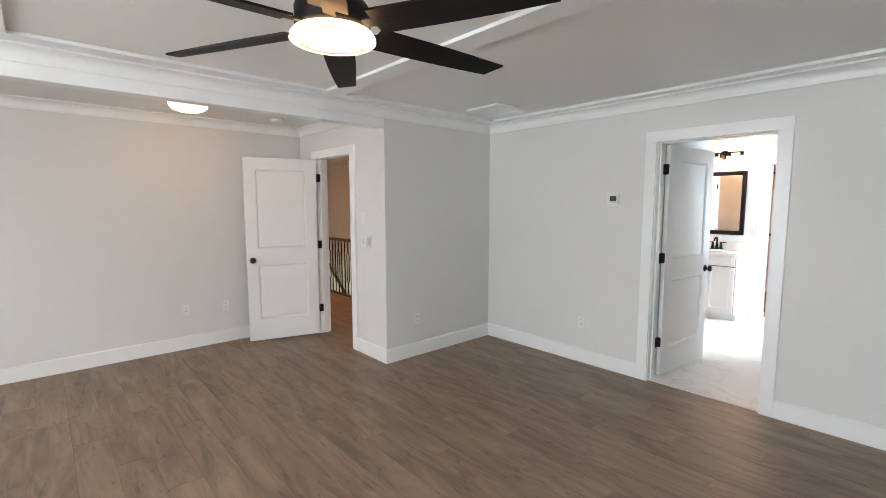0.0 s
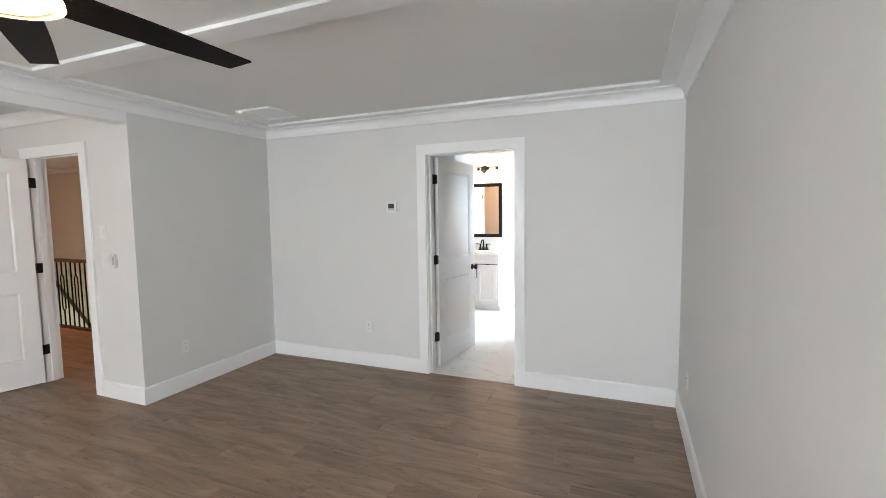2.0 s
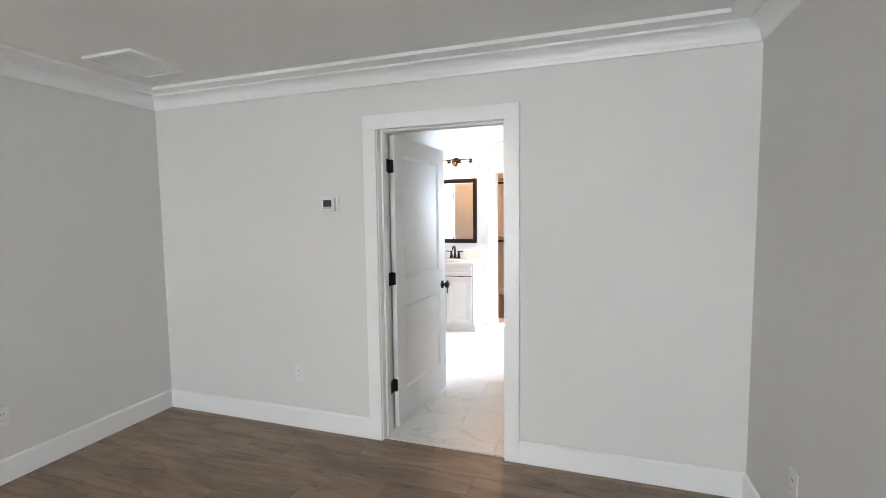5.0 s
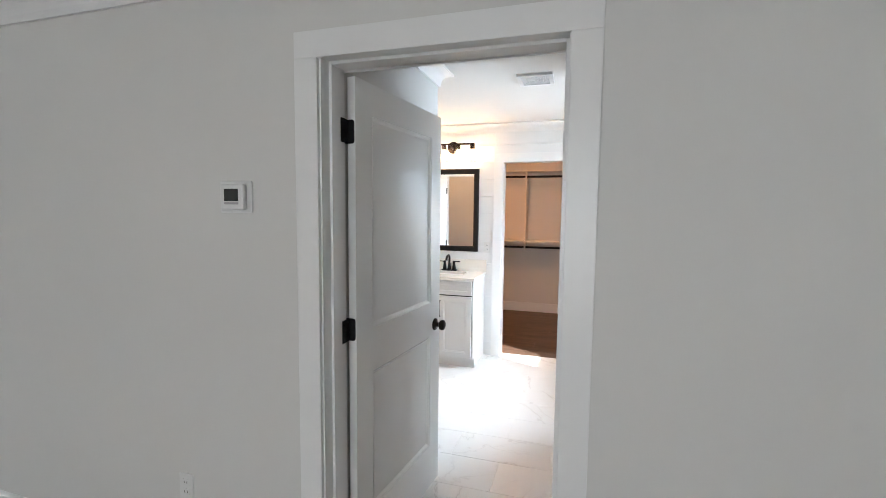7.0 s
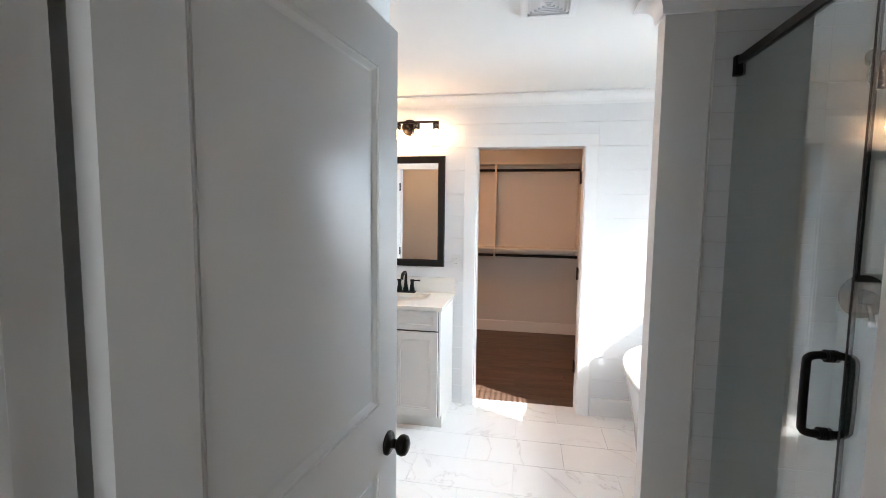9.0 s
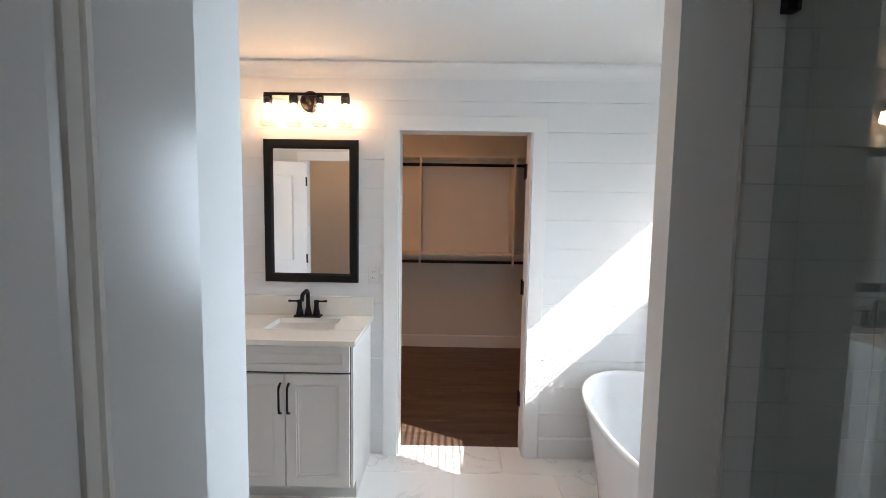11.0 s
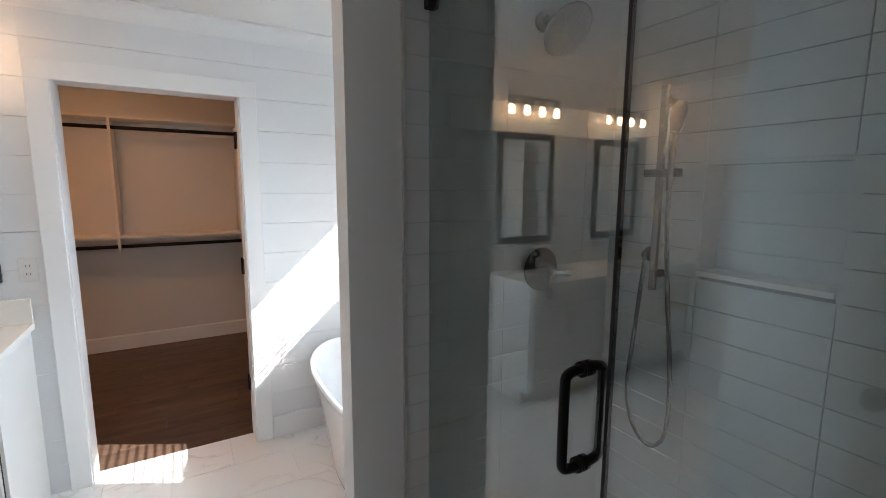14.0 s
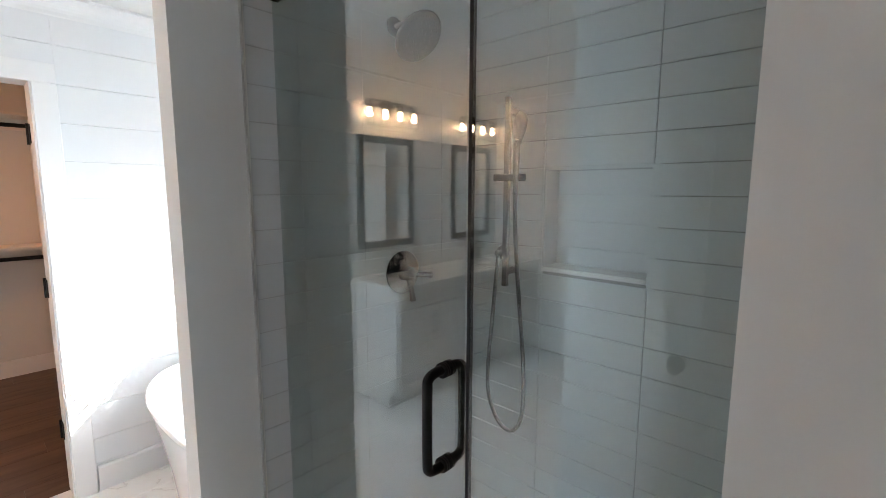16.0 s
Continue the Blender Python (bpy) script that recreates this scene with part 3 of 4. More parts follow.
# ---- bedroom and alcove fixtures ----
def ceiling_fan():
    f = thing("ceiling_fan", pose(0.897, 1.539, H - 0.03), "black six-blade ceiling fan with a lit round light", "ceiling fan")
    part("canopy", lathe(bmesh.new(), [(0, 0.03), (0.07, 0.03), (0.07, -0.02), (0.045, -0.045), (0.0, -0.046)]), BLACK, f, smooth=True)
    part("downrod", tube(bmesh.new(), [(0, 0, -0.04), (0, 0, -0.25)], 0.012), BLACK, f, smooth=True)
    part("motor_housing", lathe(bmesh.new(), [(0, -0.24), (0.05, -0.24), (0.106, -0.257), (0.115, -0.272), (0.115, -0.322), (0.10, -0.336), (0, -0.337)], n=40), BLACK, f, smooth=True)
    light = part("light_ring", lathe(bmesh.new(), [(0.085, -0.334), (0.119, -0.340), (0.129, -0.352), (0.131, -0.365), (0.122, -0.369), (0.120, -0.359), (0.085, -0.357)], n=48), RING, f, "amber tinted glass rim", True)
    light.visible_shadow = False
    part("diffuser", lathe(bmesh.new(), [(0, -0.338), (0.111, -0.338), (0.111, -0.358), (0.097, -0.367), (0.06, -0.373), (0, -0.376)], n=48), DISC, light, "glowing warm white diffuser", True)
    for k in range(6):
        a = radians(-3.4 + 60 * k)
        m = Matrix.Rotation(a, 4, "Z") @ Matrix.Translation((0, 0, -0.325)) @ Matrix.Rotation(radians(-13), 4, "X")
        bm = bmesh.new()
        bx(bm, 0.085, -0.019, -0.004, 0.20, 0.019, 0.004, 0.002)
        bm.transform(m)
        part("blade_arm", bm, BLACK, f)
        bm = bmesh.new()
        n, rows = 9, []
        for i in range(n):
            u = i / (n - 1)
            x = 0.145 + 0.535 * u
            w = 0.056 - 0.015 * u + 0.005 * math.sin(math.pi * u)
            rows.append([bm.verts.new((x + (0.03 if (j in (0, 3)) and i == n - 1 else 0), yy, zz)) for j, (yy, zz) in enumerate(((-w, -0.0035), (w, -0.0035), (w, 0.0035), (-w, 0.0035)))])
        for p, q in zip(rows, rows[1:]):
            for j in range(4):
                bm.faces.new((p[j], p[(j + 1) % 4], q[(j + 1) % 4], q[j]))
        bm.faces.new(rows[0])
        bm.faces.new(rows[-1][::-1])
        bm.transform(m)
        part("blade", bm, BLADE, f)


ceiling_fan()


def flush_light(x, y, lit):
    f = thing("flush_ceiling_light", pose(x, y, H), "round flush-mount light with a glowing warm glass bowl", "ceiling light")
    part("base", lathe(bmesh.new(), [(0, 0), (0.165, 0), (0.168, -0.018), (0.155, -0.026), (0, -0.026)], n=40), CHROME, f, smooth=True)
    part("bowl", lathe(bmesh.new(), [(0.155, -0.026), (0.150, -0.05), (0.125, -0.075), (0.08, -0.093), (0.03, -0.1), (0, -0.101)], n=40), lit, f, "glowing warm white glass bowl", True)
    part("finial", lathe(bmesh.new(), [(0, -0.1), (0.012, -0.101), (0.012, -0.112), (0, -0.118)], n=16), CHROME, f, smooth=True)


flush_light(1.216, 4.713, ALCLAMP)
# next three fixtures are out of view, added to light closet, landing, toilet room
flush_light(8.35, 1.9, ADDED_AMBER)
flush_light(3.35, 7.4, ADDED_HALLAMP)
flush_light(4.85, 2.9, ADDED_WCLAMP)
bm = lathe(bmesh.new(), [(0, 0), (0.07, 0), (0.07, -0.02), (0.058, -0.034), (0.03, -0.038), (0, -0.038)], Matrix.Translation((2.13, 5.05, H)), 32)
sd = tagged(obj("smoke_detector", bm, PLASTIC, True), "round white plastic smoke detector on the alcove ceiling", "smoke detector")


def wall_frame(x, y, z, facing):
    """A pose whose local x runs along the wall, y up, z out of the wall; facing in degrees round z."""
    return Matrix.Translation((x, y, z)) @ Matrix.Rotation(radians(facing), 4, "Z") @ Matrix(((0, 0, 1, 0), (1, 0, 0, 0), (0, 1, 0, 0), (0, 0, 0, 1)))


def outlet(x, y, z, facing):
    f = thing("outlet", wall_frame(x, y, z, facing), "white duplex power outlet with a rectangular cover plate", "outlet", "power outlets")
    part("cover_plate", box(-0.035, -0.057, 0, 0.035, 0.057, 0.006, 0.002), PLASTIC, f)
    for s in (-0.02, 0.02):
        sock = part("socket", box(-0.017, s - 0.014, 0.006, 0.017, s + 0.014, 0.0085, 0.001), PLASTIC, f)
        bm = bx(bx(bmesh.new(), -0.008, s - 0.004, 0.0085, -0.0055, s + 0.006, 0.009), 0.0055, s - 0.004, 0.0085, 0.008, s + 0.006, 0.009)
        part("slot", bm, DARK, sock)


outlet(BED_X, 2.51, 0.396, 180)
outlet(2.97, BED_Y1, 0.383, -90)
outlet(3.49, BED_Y0, 0.41, 90)
outlet(1.27, ALC, 0.423, -90)
outlet(1.67, ALC, 0.416, -90)
outlet(7.316, 1.925, 1.166, 180)


def switch_plate(x, y, z, facing, gangs, label):
    w = 0.035 + 0.023 * (gangs - 1)
    f = thing("light_switch", wall_frame(x, y, z, facing), label, "light switch")
    part("cover_plate", box(-w, -0.057, 0, w, 0.057, 0.006, 0.002), PLASTIC, f)
    for k in range(gangs):
        c = (k - (gangs - 1) / 2) * 0.046
        bm = box(c - 0.016, -0.033, 0.006, c + 0.016, 0.033, 0.009, 0.001)
        part("rocker", bm, PLASTIC, f)


switch_plate(2.6, 4.105, 1.168, 180, 2, "white double rocker switch plate by the landing door")
switch_plate(2.6, 4.12, 1.402, 180, 1, "white single rocker switch by the landing door")
rc = thing("fan_remote", wall_frame(2.6, 3.985, 1.165, 180), "white slim fan remote in a wall cradle", "remote control")
part("cradle", box(-0.022, -0.05, 0, 0.022, 0.05, 0.008, 0.002), PLASTIC, rc)
part("body", box(-0.019, -0.058, 0.008, 0.019, 0.058, 0.022, 0.004), PLASTIC, rc)
part("button_strip", box(-0.010, -0.03, 0.022, 0.010, 0.04, 0.0235), mat("pale grey buttons", (0.42, 0.42, 0.43), 0.5), rc, "grey button strip")

th = thing("thermostat", wall_frame(BED_X, 2.218, 1.585, 180), "white wall thermostat with a small grey display", "thermostat")
part("back_plate", box(-0.071, -0.059, 0, 0.071, 0.059, 0.008, 0.0038), PLASTIC, th)
body = part("body", box(-0.052, -0.047, 0.008, 0.052, 0.047, 0.032, 0.007), PLASTIC, th)
part("display", box(-0.031, -0.016, 0.0318, 0.031, 0.029, 0.033), GREYLCD, body, "dark grey display")
part("button_strip", box(-0.031, -0.028, 0.0318, 0.031, -0.020, 0.033), mat("light grey plastic", (0.4, 0.4, 0.4), 0.4), body)


def ceiling_grille(x0, x1, y0, y1, label, rings):
    f = thing("ceiling_vent", pose((x0 + x1) / 2, (y0 + y1) / 2, H), label, "vent")
    hx, hy = (x1 - x0) / 2, (y1 - y0) / 2
    part("backing", box(-hx + 0.01, -hy + 0.01, -0.004, hx - 0.01, hy - 0.01, 0), TRIM, f)
    bm = bmesh.new()
    b = 0.03
    for a0, b0, a1, b1 in ((-hx, -hy, hx, -hy + b), (-hx, hy - b, hx, hy), (-hx, -hy + b, -hx + b, hy - b), (hx - b, -hy + b, hx, hy - b)):
        bx(bm, a0, b0, -0.016, a1, b1, 0, 0.0)
    part("frame", bm, TRIM, f)
    if rings:
        for k in range(5):
            s = (hx - b - 0.012) * (1 - k / 5)
            bm = bmesh.new()
            for a0, b0, a1, b1 in ((-s, -s, s, -s + 0.007), (-s, s - 0.007, s, s), (-s, -s + 0.007, -s + 0.007, s - 0.007), (s - 0.007, -s + 0.007, s, s - 0.007)):
                bx(bm, a0, b0, -0.013, a1, b1, -0.003)
            part("slat", bm, TRIM, f)
    else:
        n = 14
        for k in range(n):
            c = -hx + b + (2 * hx - 2 * b) * (k + 0.5) / n
            bm = box(-0.0105, -hy + b, -0.001, 0.0105, hy - b, 0.001)
            bm.transform(Matrix.Translation((c, 0, -0.009)) @ Matrix.Rotation(radians(-7), 4, "Y"))
            part("slat", bm, TRIM, f)


ceiling_grille(3.285, 3.685, 2.965, 3.345, "white square return-air grille on the ceiling", False)
ceiling_grille(5.695, 5.945, 1.195, 1.43, "white square bathroom exhaust fan grille", True)


# ---- windows ----
def sash_window(name, place, w, h, label):
    """A double-hung window in an opening of w by h; local x along the wall, y outward, z up."""
    f = tagged(new(name), label, "window", kind="structure")
    f.matrix_world = place
    bm = bmesh.new()
    for a in ((0, 0, 0, 0.04, 0.08, h), (w - 0.04, 0, 0, w, 0.08, h), (0.04, 0, 0, w - 0.04, 0.08, 0.04), (0.04, 0, h - 0.04, w - 0.04, 0.08, h)):
        bx(bm, *a)
    bx(bm, 0.04, 0.02, h / 2 - 0.02, w - 0.04, 0.06, h / 2 + 0.02)
    fr = part("window_frame", bm, TRIM, f)
    for z0, z1 in ((0.04, h / 2 - 0.02), (h / 2 + 0.02, h - 0.04)):
        g = part("pane", box(0.04, 0.038, z0, w - 0.04, 0.042, z1), PANE, f)
        g.visible_shadow = False
        for k in (1, 2):
            c = 0.04 + (w - 0.08) * k / 3
            part("muntin", box(c - 0.008, 0.03, z0, c + 0.008, 0.05, z1), TRIM, fr)
    part("window_sill", box(-0.05, -0.15, -0.025, w + 0.05, -0.0, 0.0, 0.003), TRIM, f)


sash_window("window_1", Matrix.Translation((WEST - 0.03, 0.2, 0.6)) @ Matrix.Rotation(radians(90), 4, "Z"), 1.1, 1.5, "white double-hung bedroom window")
sash_window("window_2", Matrix.Translation((WEST - 0.03, 1.5, 0.6)) @ Matrix.Rotation(radians(90), 4, "Z"), 1.1, 1.5, "white double-hung bedroom window")
w3 = tagged(new("window_3"), "white bathroom window behind slatted blinds", "window", kind="structure")
bm = bmesh.new()
for a in ((6.09, -0.43, 0.97, 6.115, -0.40, 2.13), (7.175, -0.43, 0.97, 7.2, -0.40, 2.13), (6.115, -0.43, 0.97, 7.175, -0.40, 1.0), (6.115, -0.43, 2.11, 7.175, -0.40, 2.13)):
    bx(bm, *a)
part("window_frame", bm, TRIM, w3)
g = part("pane", box(6.115, -0.417, 1.0, 7.175, -0.413, 2.11), PANE, w3)
g.visible_shadow = False

CORDS = (6.366, 6.705, 6.977)


def blinds():
    f = thing("window_blinds", pose(0, 0, 0), "white slatted blinds with lower slats closed over the tub window", "blinds")
    part("headrail", box(6.10, -0.345, 2.085, 7.19, -0.295, 2.125, 0.003), BLINDS, f)
    z = 2.065
    while z > 1.0:
        closed = z < BLIND_Z
        m = Matrix.Translation((0, -0.32, z)) @ Matrix.Rotation(radians(-80 if closed else -35), 4, "X")
        bm = bmesh.new()
        xs = [6.105]
        for c in CORDS:
            xs += [c - 0.008, c + 0.008]
        xs.append(7.185)
        if not closed:
            xs = [xs[0], xs[-1]]
        for i in range(0, len(xs), 2):
            bx(bm, xs[i], -0.025, -0.0013, xs[i + 1], 0.025, 0.0013)
        for c in (CORDS if closed else ()):
            bx(bm, c - 0.008, -0.025, -0.0013, c + 0.008, -0.011, 0.0013)
            bx(bm, c - 0.008, 0.011, -0.0013, c + 0.008, 0.025, 0.0013)
        bm.transform(m)
        part("slat", bm, BLINDS, f)
        z -= 0.0425
    for c in CORDS:
        part("ladder_cord", tube(bmesh.new(), [(c + 0.012, -0.293, 1.0), (c + 0.012, -0.293, 2.09)], 0.0022, 6), BLINDS, f)
    part("bottom_rail", box(6.105, -0.335, 0.985, 7.185, -0.305, 1.0, 0.002), BLINDS, f)


blinds()


# ---- bathroom: vanity wall ----
def shaker_front(bm, y0, y1, z0, z1, x, rail=0.055):
    """A framed front on the plane x that faces -x, with a flat sunk panel inside a small bead."""
    t = 0.019
    steps = [(0.0, 0.0), (0.0, t - 0.002), (0.002, t), (rail - 0.001, t), (rail, t - 0.001)]
    if z1 - z0 > 0.25:
        steps += [(rail + 0.002, 0.0145), (rail + 0.010, 0.0142), (rail + 0.013, 0.0095)]
    else:
        steps += [(rail + 0.003, 0.011)]
    rings = [[bm.verts.new((x - d, a, c)) for a, c in ((y0 + o, z0 + o), (y1 - o, z0 + o), (y1 - o, z1 - o), (y0 + o, z1 - o))] for o, d in steps]
    for p, q in zip(rings, rings[1:]):
        for k in range(4):
            bm.faces.new((p[k], p[(k + 1) % 4], q[(k + 1) % 4], q[k]))
    bm.faces.new(rings[-1])
    bm.faces.new(rings[0][::-1])
    return bm


def pull(parent, x, y, z, upright=True, length=0.16):
    h = length / 2
    bm = bmesh.new()
    if upright:
        pts = [(x, y, z - h), (x - 0.024, y, z - h + 0.012), (x - 0.028, y, z - h + 0.03), (x - 0.028, y, z + h - 0.03), (x - 0.024, y, z + h - 0.012), (x, y, z + h)]
    else:
        pts = [(x, y - h, z), (x - 0.024, y - h + 0.012, z), (x - 0.028, y - h + 0.03, z), (x - 0.028, y + h - 0.03, z), (x - 0.024, y + h - 0.012, z), (x, y + h, z)]
    part("handle", tube(bm, pts, [0.0065, 0.0065, 0.0055, 0.0055, 0.0065, 0.0065], 10), BLACK, parent, "matte black bar handle", True)


FX = 6.80


def sink_base(y0, y1, label):
    f = thing("vanity_cabinet", pose(0, 0, 0), label, "cabinet", "vanity cabinets")
    bm = bx(bmesh.new(), FX, y0, 0.105, 7.316, y1, 0.88)
    bx(bm, FX + 0.075, y0, 0.0, 7.316, y1, 0.105)
    part("body", bm, CAB, f)
    # dark sheet behind the fronts paints the shade in their gaps
    part("painted_gap_shade", box(FX - 0.001, y0 + 0.012, 0.118, FX + 0.001, y1 - 0.012, 0.872), CABSHADE, f)
    mid = (y0 + y1) / 2
    part("drawer_front", shaker_front(bmesh.new(), y0 + 0.016, y1 - 0.006, 0.735, 0.872, FX - 0.001, 0.04), CAB, f)
    for a, b, hy in ((y0 + 0.016, mid - 0.002, mid - 0.022), (mid + 0.002, y1 - 0.006, mid + 0.022)):
        d = part("cabinet_door", shaker_front(bmesh.new(), a, b, 0.118, 0.722, FX - 0.001), CAB, f)
        pull(d, FX - 0.02, hy, 0.595)


sink_base(1.945, 2.645, "white painted vanity cabinet with two doors and black pulls")
sink_base(3.07, 3.795, "white painted vanity cabinet with two doors, below the second sink")
f = thing("drawer_cabinet", pose(0, 0, 0), "white painted vanity drawer stack with black bar pulls", "cabinet", "vanity cabinets")
bm = bx(bmesh.new(), FX, 2.65, 0.105, 7.316, 3.065, 0.88)
bx(bm, FX + 0.075, 2.65, 0.0, 7.316, 3.065, 0.105)
part("body", bm, CAB, f)
for z0, z1 in ((0.735, 0.872), (0.53, 0.722), (0.325, 0.517), (0.118, 0.312)):
    d = part("drawer_front", shaker_front(bmesh.new(), 2.656, 3.059, z0, z1, FX - 0.001, 0.04), CAB, f)
    pull(d, FX - 0.02, 2.857, (z0 + z1) / 2, False, 0.14)

SINKS = ((2.105, 2.48), (3.19, 3.565))
bm = bmesh.new()
CY0, CY1, CX0, CX1 = 1.928, 3.80, 6.757, 7.316
SX0, SX1 = 6.965, 7.215
bx(bm, CX0, CY0, 0.88, SX0, CY1, 0.908, 0.002)
bx(bm, SX1, CY0, 0.88, CX1, CY1, 0.908)
for a, b in ((CY0, SINKS[0][0]), (SINKS[0][1], SINKS[1][0]), (SINKS[1][1], CY1)):
    bx(bm, SX0, a, 0.88, SX1, b, 0.908)
ct = thing("countertop", pose(0, 0, 0), "white quartz vanity countertop with a backsplash", "countertop")
part("slab", bm, QUARTZ, ct)
part("backsplash", box(7.297, CY0, 0.9085, 7.3155, CY1, 1.03, 0.002), QUARTZ, ct)

for y0, y1 in SINKS:
    f = thing("sink", pose(0, 0, 0), "white rectangular undermount ceramic sink", "sink", "vanity sinks")
    bm = bmesh.new()
    rings = []
    for o, z in ((-0.004, 0.879), (0.0, 0.875), (0.008, 0.80), (0.02, 0.765), (0.05, 0.752)):
        r = 0.03
        ring = []
        for cx, cy, a0 in ((SX1 - o - r, y1 - o - r, 0), (SX0 + o + r, y1 - o - r, 90), (SX0 + o + r, y0 + o + r, 180), (SX1 - o - r, y0 + o + r, 270)):
            for k in range(5):
                a = radians(a0 + 22.5 * k)
                ring.append(bm.verts.new((cx + r * math.cos(a), cy + r * math.sin(a), z)))
        rings.append(ring)
    for p, q in zip(rings, rings[1:]):
        for k in range(20):
            bm.faces.new((p[k], p[(k + 1) % 20], q[(k + 1) % 20], q[k]))
    bm.faces.new(rings[-1])
    part("basin", bm, CERAMIC, f, smooth=True)
    part("drain", lathe(bmesh.new(), [(0, 0), (0.024, 0), (0.022, 0.003), (0, 0.004)], Matrix.Translation((7.09, (y0 + y1) / 2, 0.7525)), 20), BLACK, f)


def faucet(y):
    f = thing("faucet", pose(7.258, y, 0.908), "matte black two-handle arched bathroom faucet", "faucet", "vanity faucets")
    bm = bmesh.new()
    bx(bm, -0.028, -0.083, 0, 0.028, 0.083, 0.012, 0.005)
    part("base_plate", bm, BLACK, f)
    bm = tube(bmesh.new(), smooth_path([(0, 0, 0.01), (0, 0, 0.08), (0, 0, 0.135), (-0.012, 0, 0.158), (-0.034, 0, 0.166), (-0.082, 0, 0.160), (-0.104, 0, 0.150), (-0.113, 0, 0.118)]), 0.012, 14)
    lathe(bm, [(0.024, 0.010), (0.021, 0.03), (0.014, 0.06), (0.012, 0.09)], n=18)
    part("spout", bm, BLACK, f, smooth=True)
    for s in (-1, 1):
        bm = lathe(bmesh.new(), [(0, 0.01), (0.023, 0.01), (0.019, 0.035), (0.014, 0.065), (0.013, 0.085), (0.016, 0.09), (0.015, 0.104), (0, 0.106)], Matrix.Translation((0, s * 0.052, 0)), 18)
        h = part("valve_body", bm, BLACK, f, smooth=True)
        part("lever", tube(bmesh.new(), [(0, s * 0.052, 0.097), (-0.004, s * 0.085, 0.098), (-0.008, s * 0.118, 0.1)], [0.006, 0.0055, 0.0075], 10), BLACK, h, smooth=True)


def framed_mirror(y0, y1, z0, z1):
    f = thing("wall_mirror", pose(7.316, 0, 0), "rectangular wall mirror in a wide black wood frame", "mirror", "vanity mirrors")
    w = 0.055
    bm = bmesh.new()
    prof = [(0, 0), (0, 0.018), (0.006, 0.024), (w - 0.012, 0.022), (w, 0.012), (w, 0)]
    rings = []
    for yy, zz, sy, sz in ((y0, z0, 1, 1), (y1, z0, -1, 1), (y1, z1, -1, -1), (y0, z1, 1, -1)):
        rings.append([bm.verts.new((-h, yy + sy * o, zz + sz * o)) for o, h in prof])
    for i in range(4):
        a, b = rings[i], rings[(i + 1) % 4]
        for j in range(len(prof)):
            bm.faces.new((a[j], b[j], b[(j + 1) % len(prof)], a[(j + 1) % len(prof)]))
    part("frame", bm, FRAMEBLK, f)
    part("glass", box(-0.009, y0 + w - 0.004, z0 + w - 0.004, -0.004, y1 - w + 0.004, z1 - w + 0.004), MIRROR, f, "clear mirror glass")


def vanity_light(yc):
    f = thing("vanity_light", pose(7.316, yc, 2.198), "dark bronze vanity light with four clear jar shades", "wall light", "vanity lights")
    turn = Matrix.Rotation(radians(-90), 4, "Y")
    part("wall_plate", lathe(bmesh.new(), [(0, 0), (0.064, 0), (0.062, 0.014), (0.046, 0.02), (0, 0.022)], Matrix.Translation((0, 0, 0.014)) @ turn, 32), BRONZE, f, smooth=True)
    part("arm", tube(bmesh.new(), [(-0.015, 0, 0.0), (-0.06, 0, 0.005), (-0.086, 0, 0.038)], 0.009), BRONZE, f, smooth=True)
    part("bar", box(-0.094, -0.25, 0.032, -0.078, 0.25, 0.047, 0.002), BRONZE, f)
    for k in range(4):
        y = (k - 1.5) * 0.152
        at = Matrix.Translation((-0.086, y, 0))
        s = part("socket", lathe(bmesh.new(), [(0, 0.034), (0.024, 0.034), (0.026, 0.02), (0.026, -0.012), (0.02, -0.016), (0, -0.016)], at, 20), BRONZE, f, smooth=True)
        j = part("jar_shade", lathe(bmesh.new(), [(0.0275, 0.018), (0.0285, -0.01), (0.036, -0.03), (0.040, -0.06), (0.043, -0.115), (0.045, -0.142), (0.0415, -0.115), (0.038, -0.06), (0.034, -0.031), (0.0265, -0.011)], at, 28), JAR, s, "clear glass jar shade", True)
        j.visible_shadow = False
        part("bulb", lathe(bmesh.new(), [(0.0, -0.016), (0.011, -0.018), (0.012, -0.034), (0.016, -0.05), (0.019, -0.064), (0.015, -0.079), (0.008, -0.086), (0, -0.088)], at, 18), BULB, s, "glowing filament bulb", True)


for yc in (2.3085, 3.3785):
    vanity_light(yc)
    faucet(yc + 0.012)
    framed_mirror(yc - 0.2885, yc + 0.2885, 1.117, 1.988)


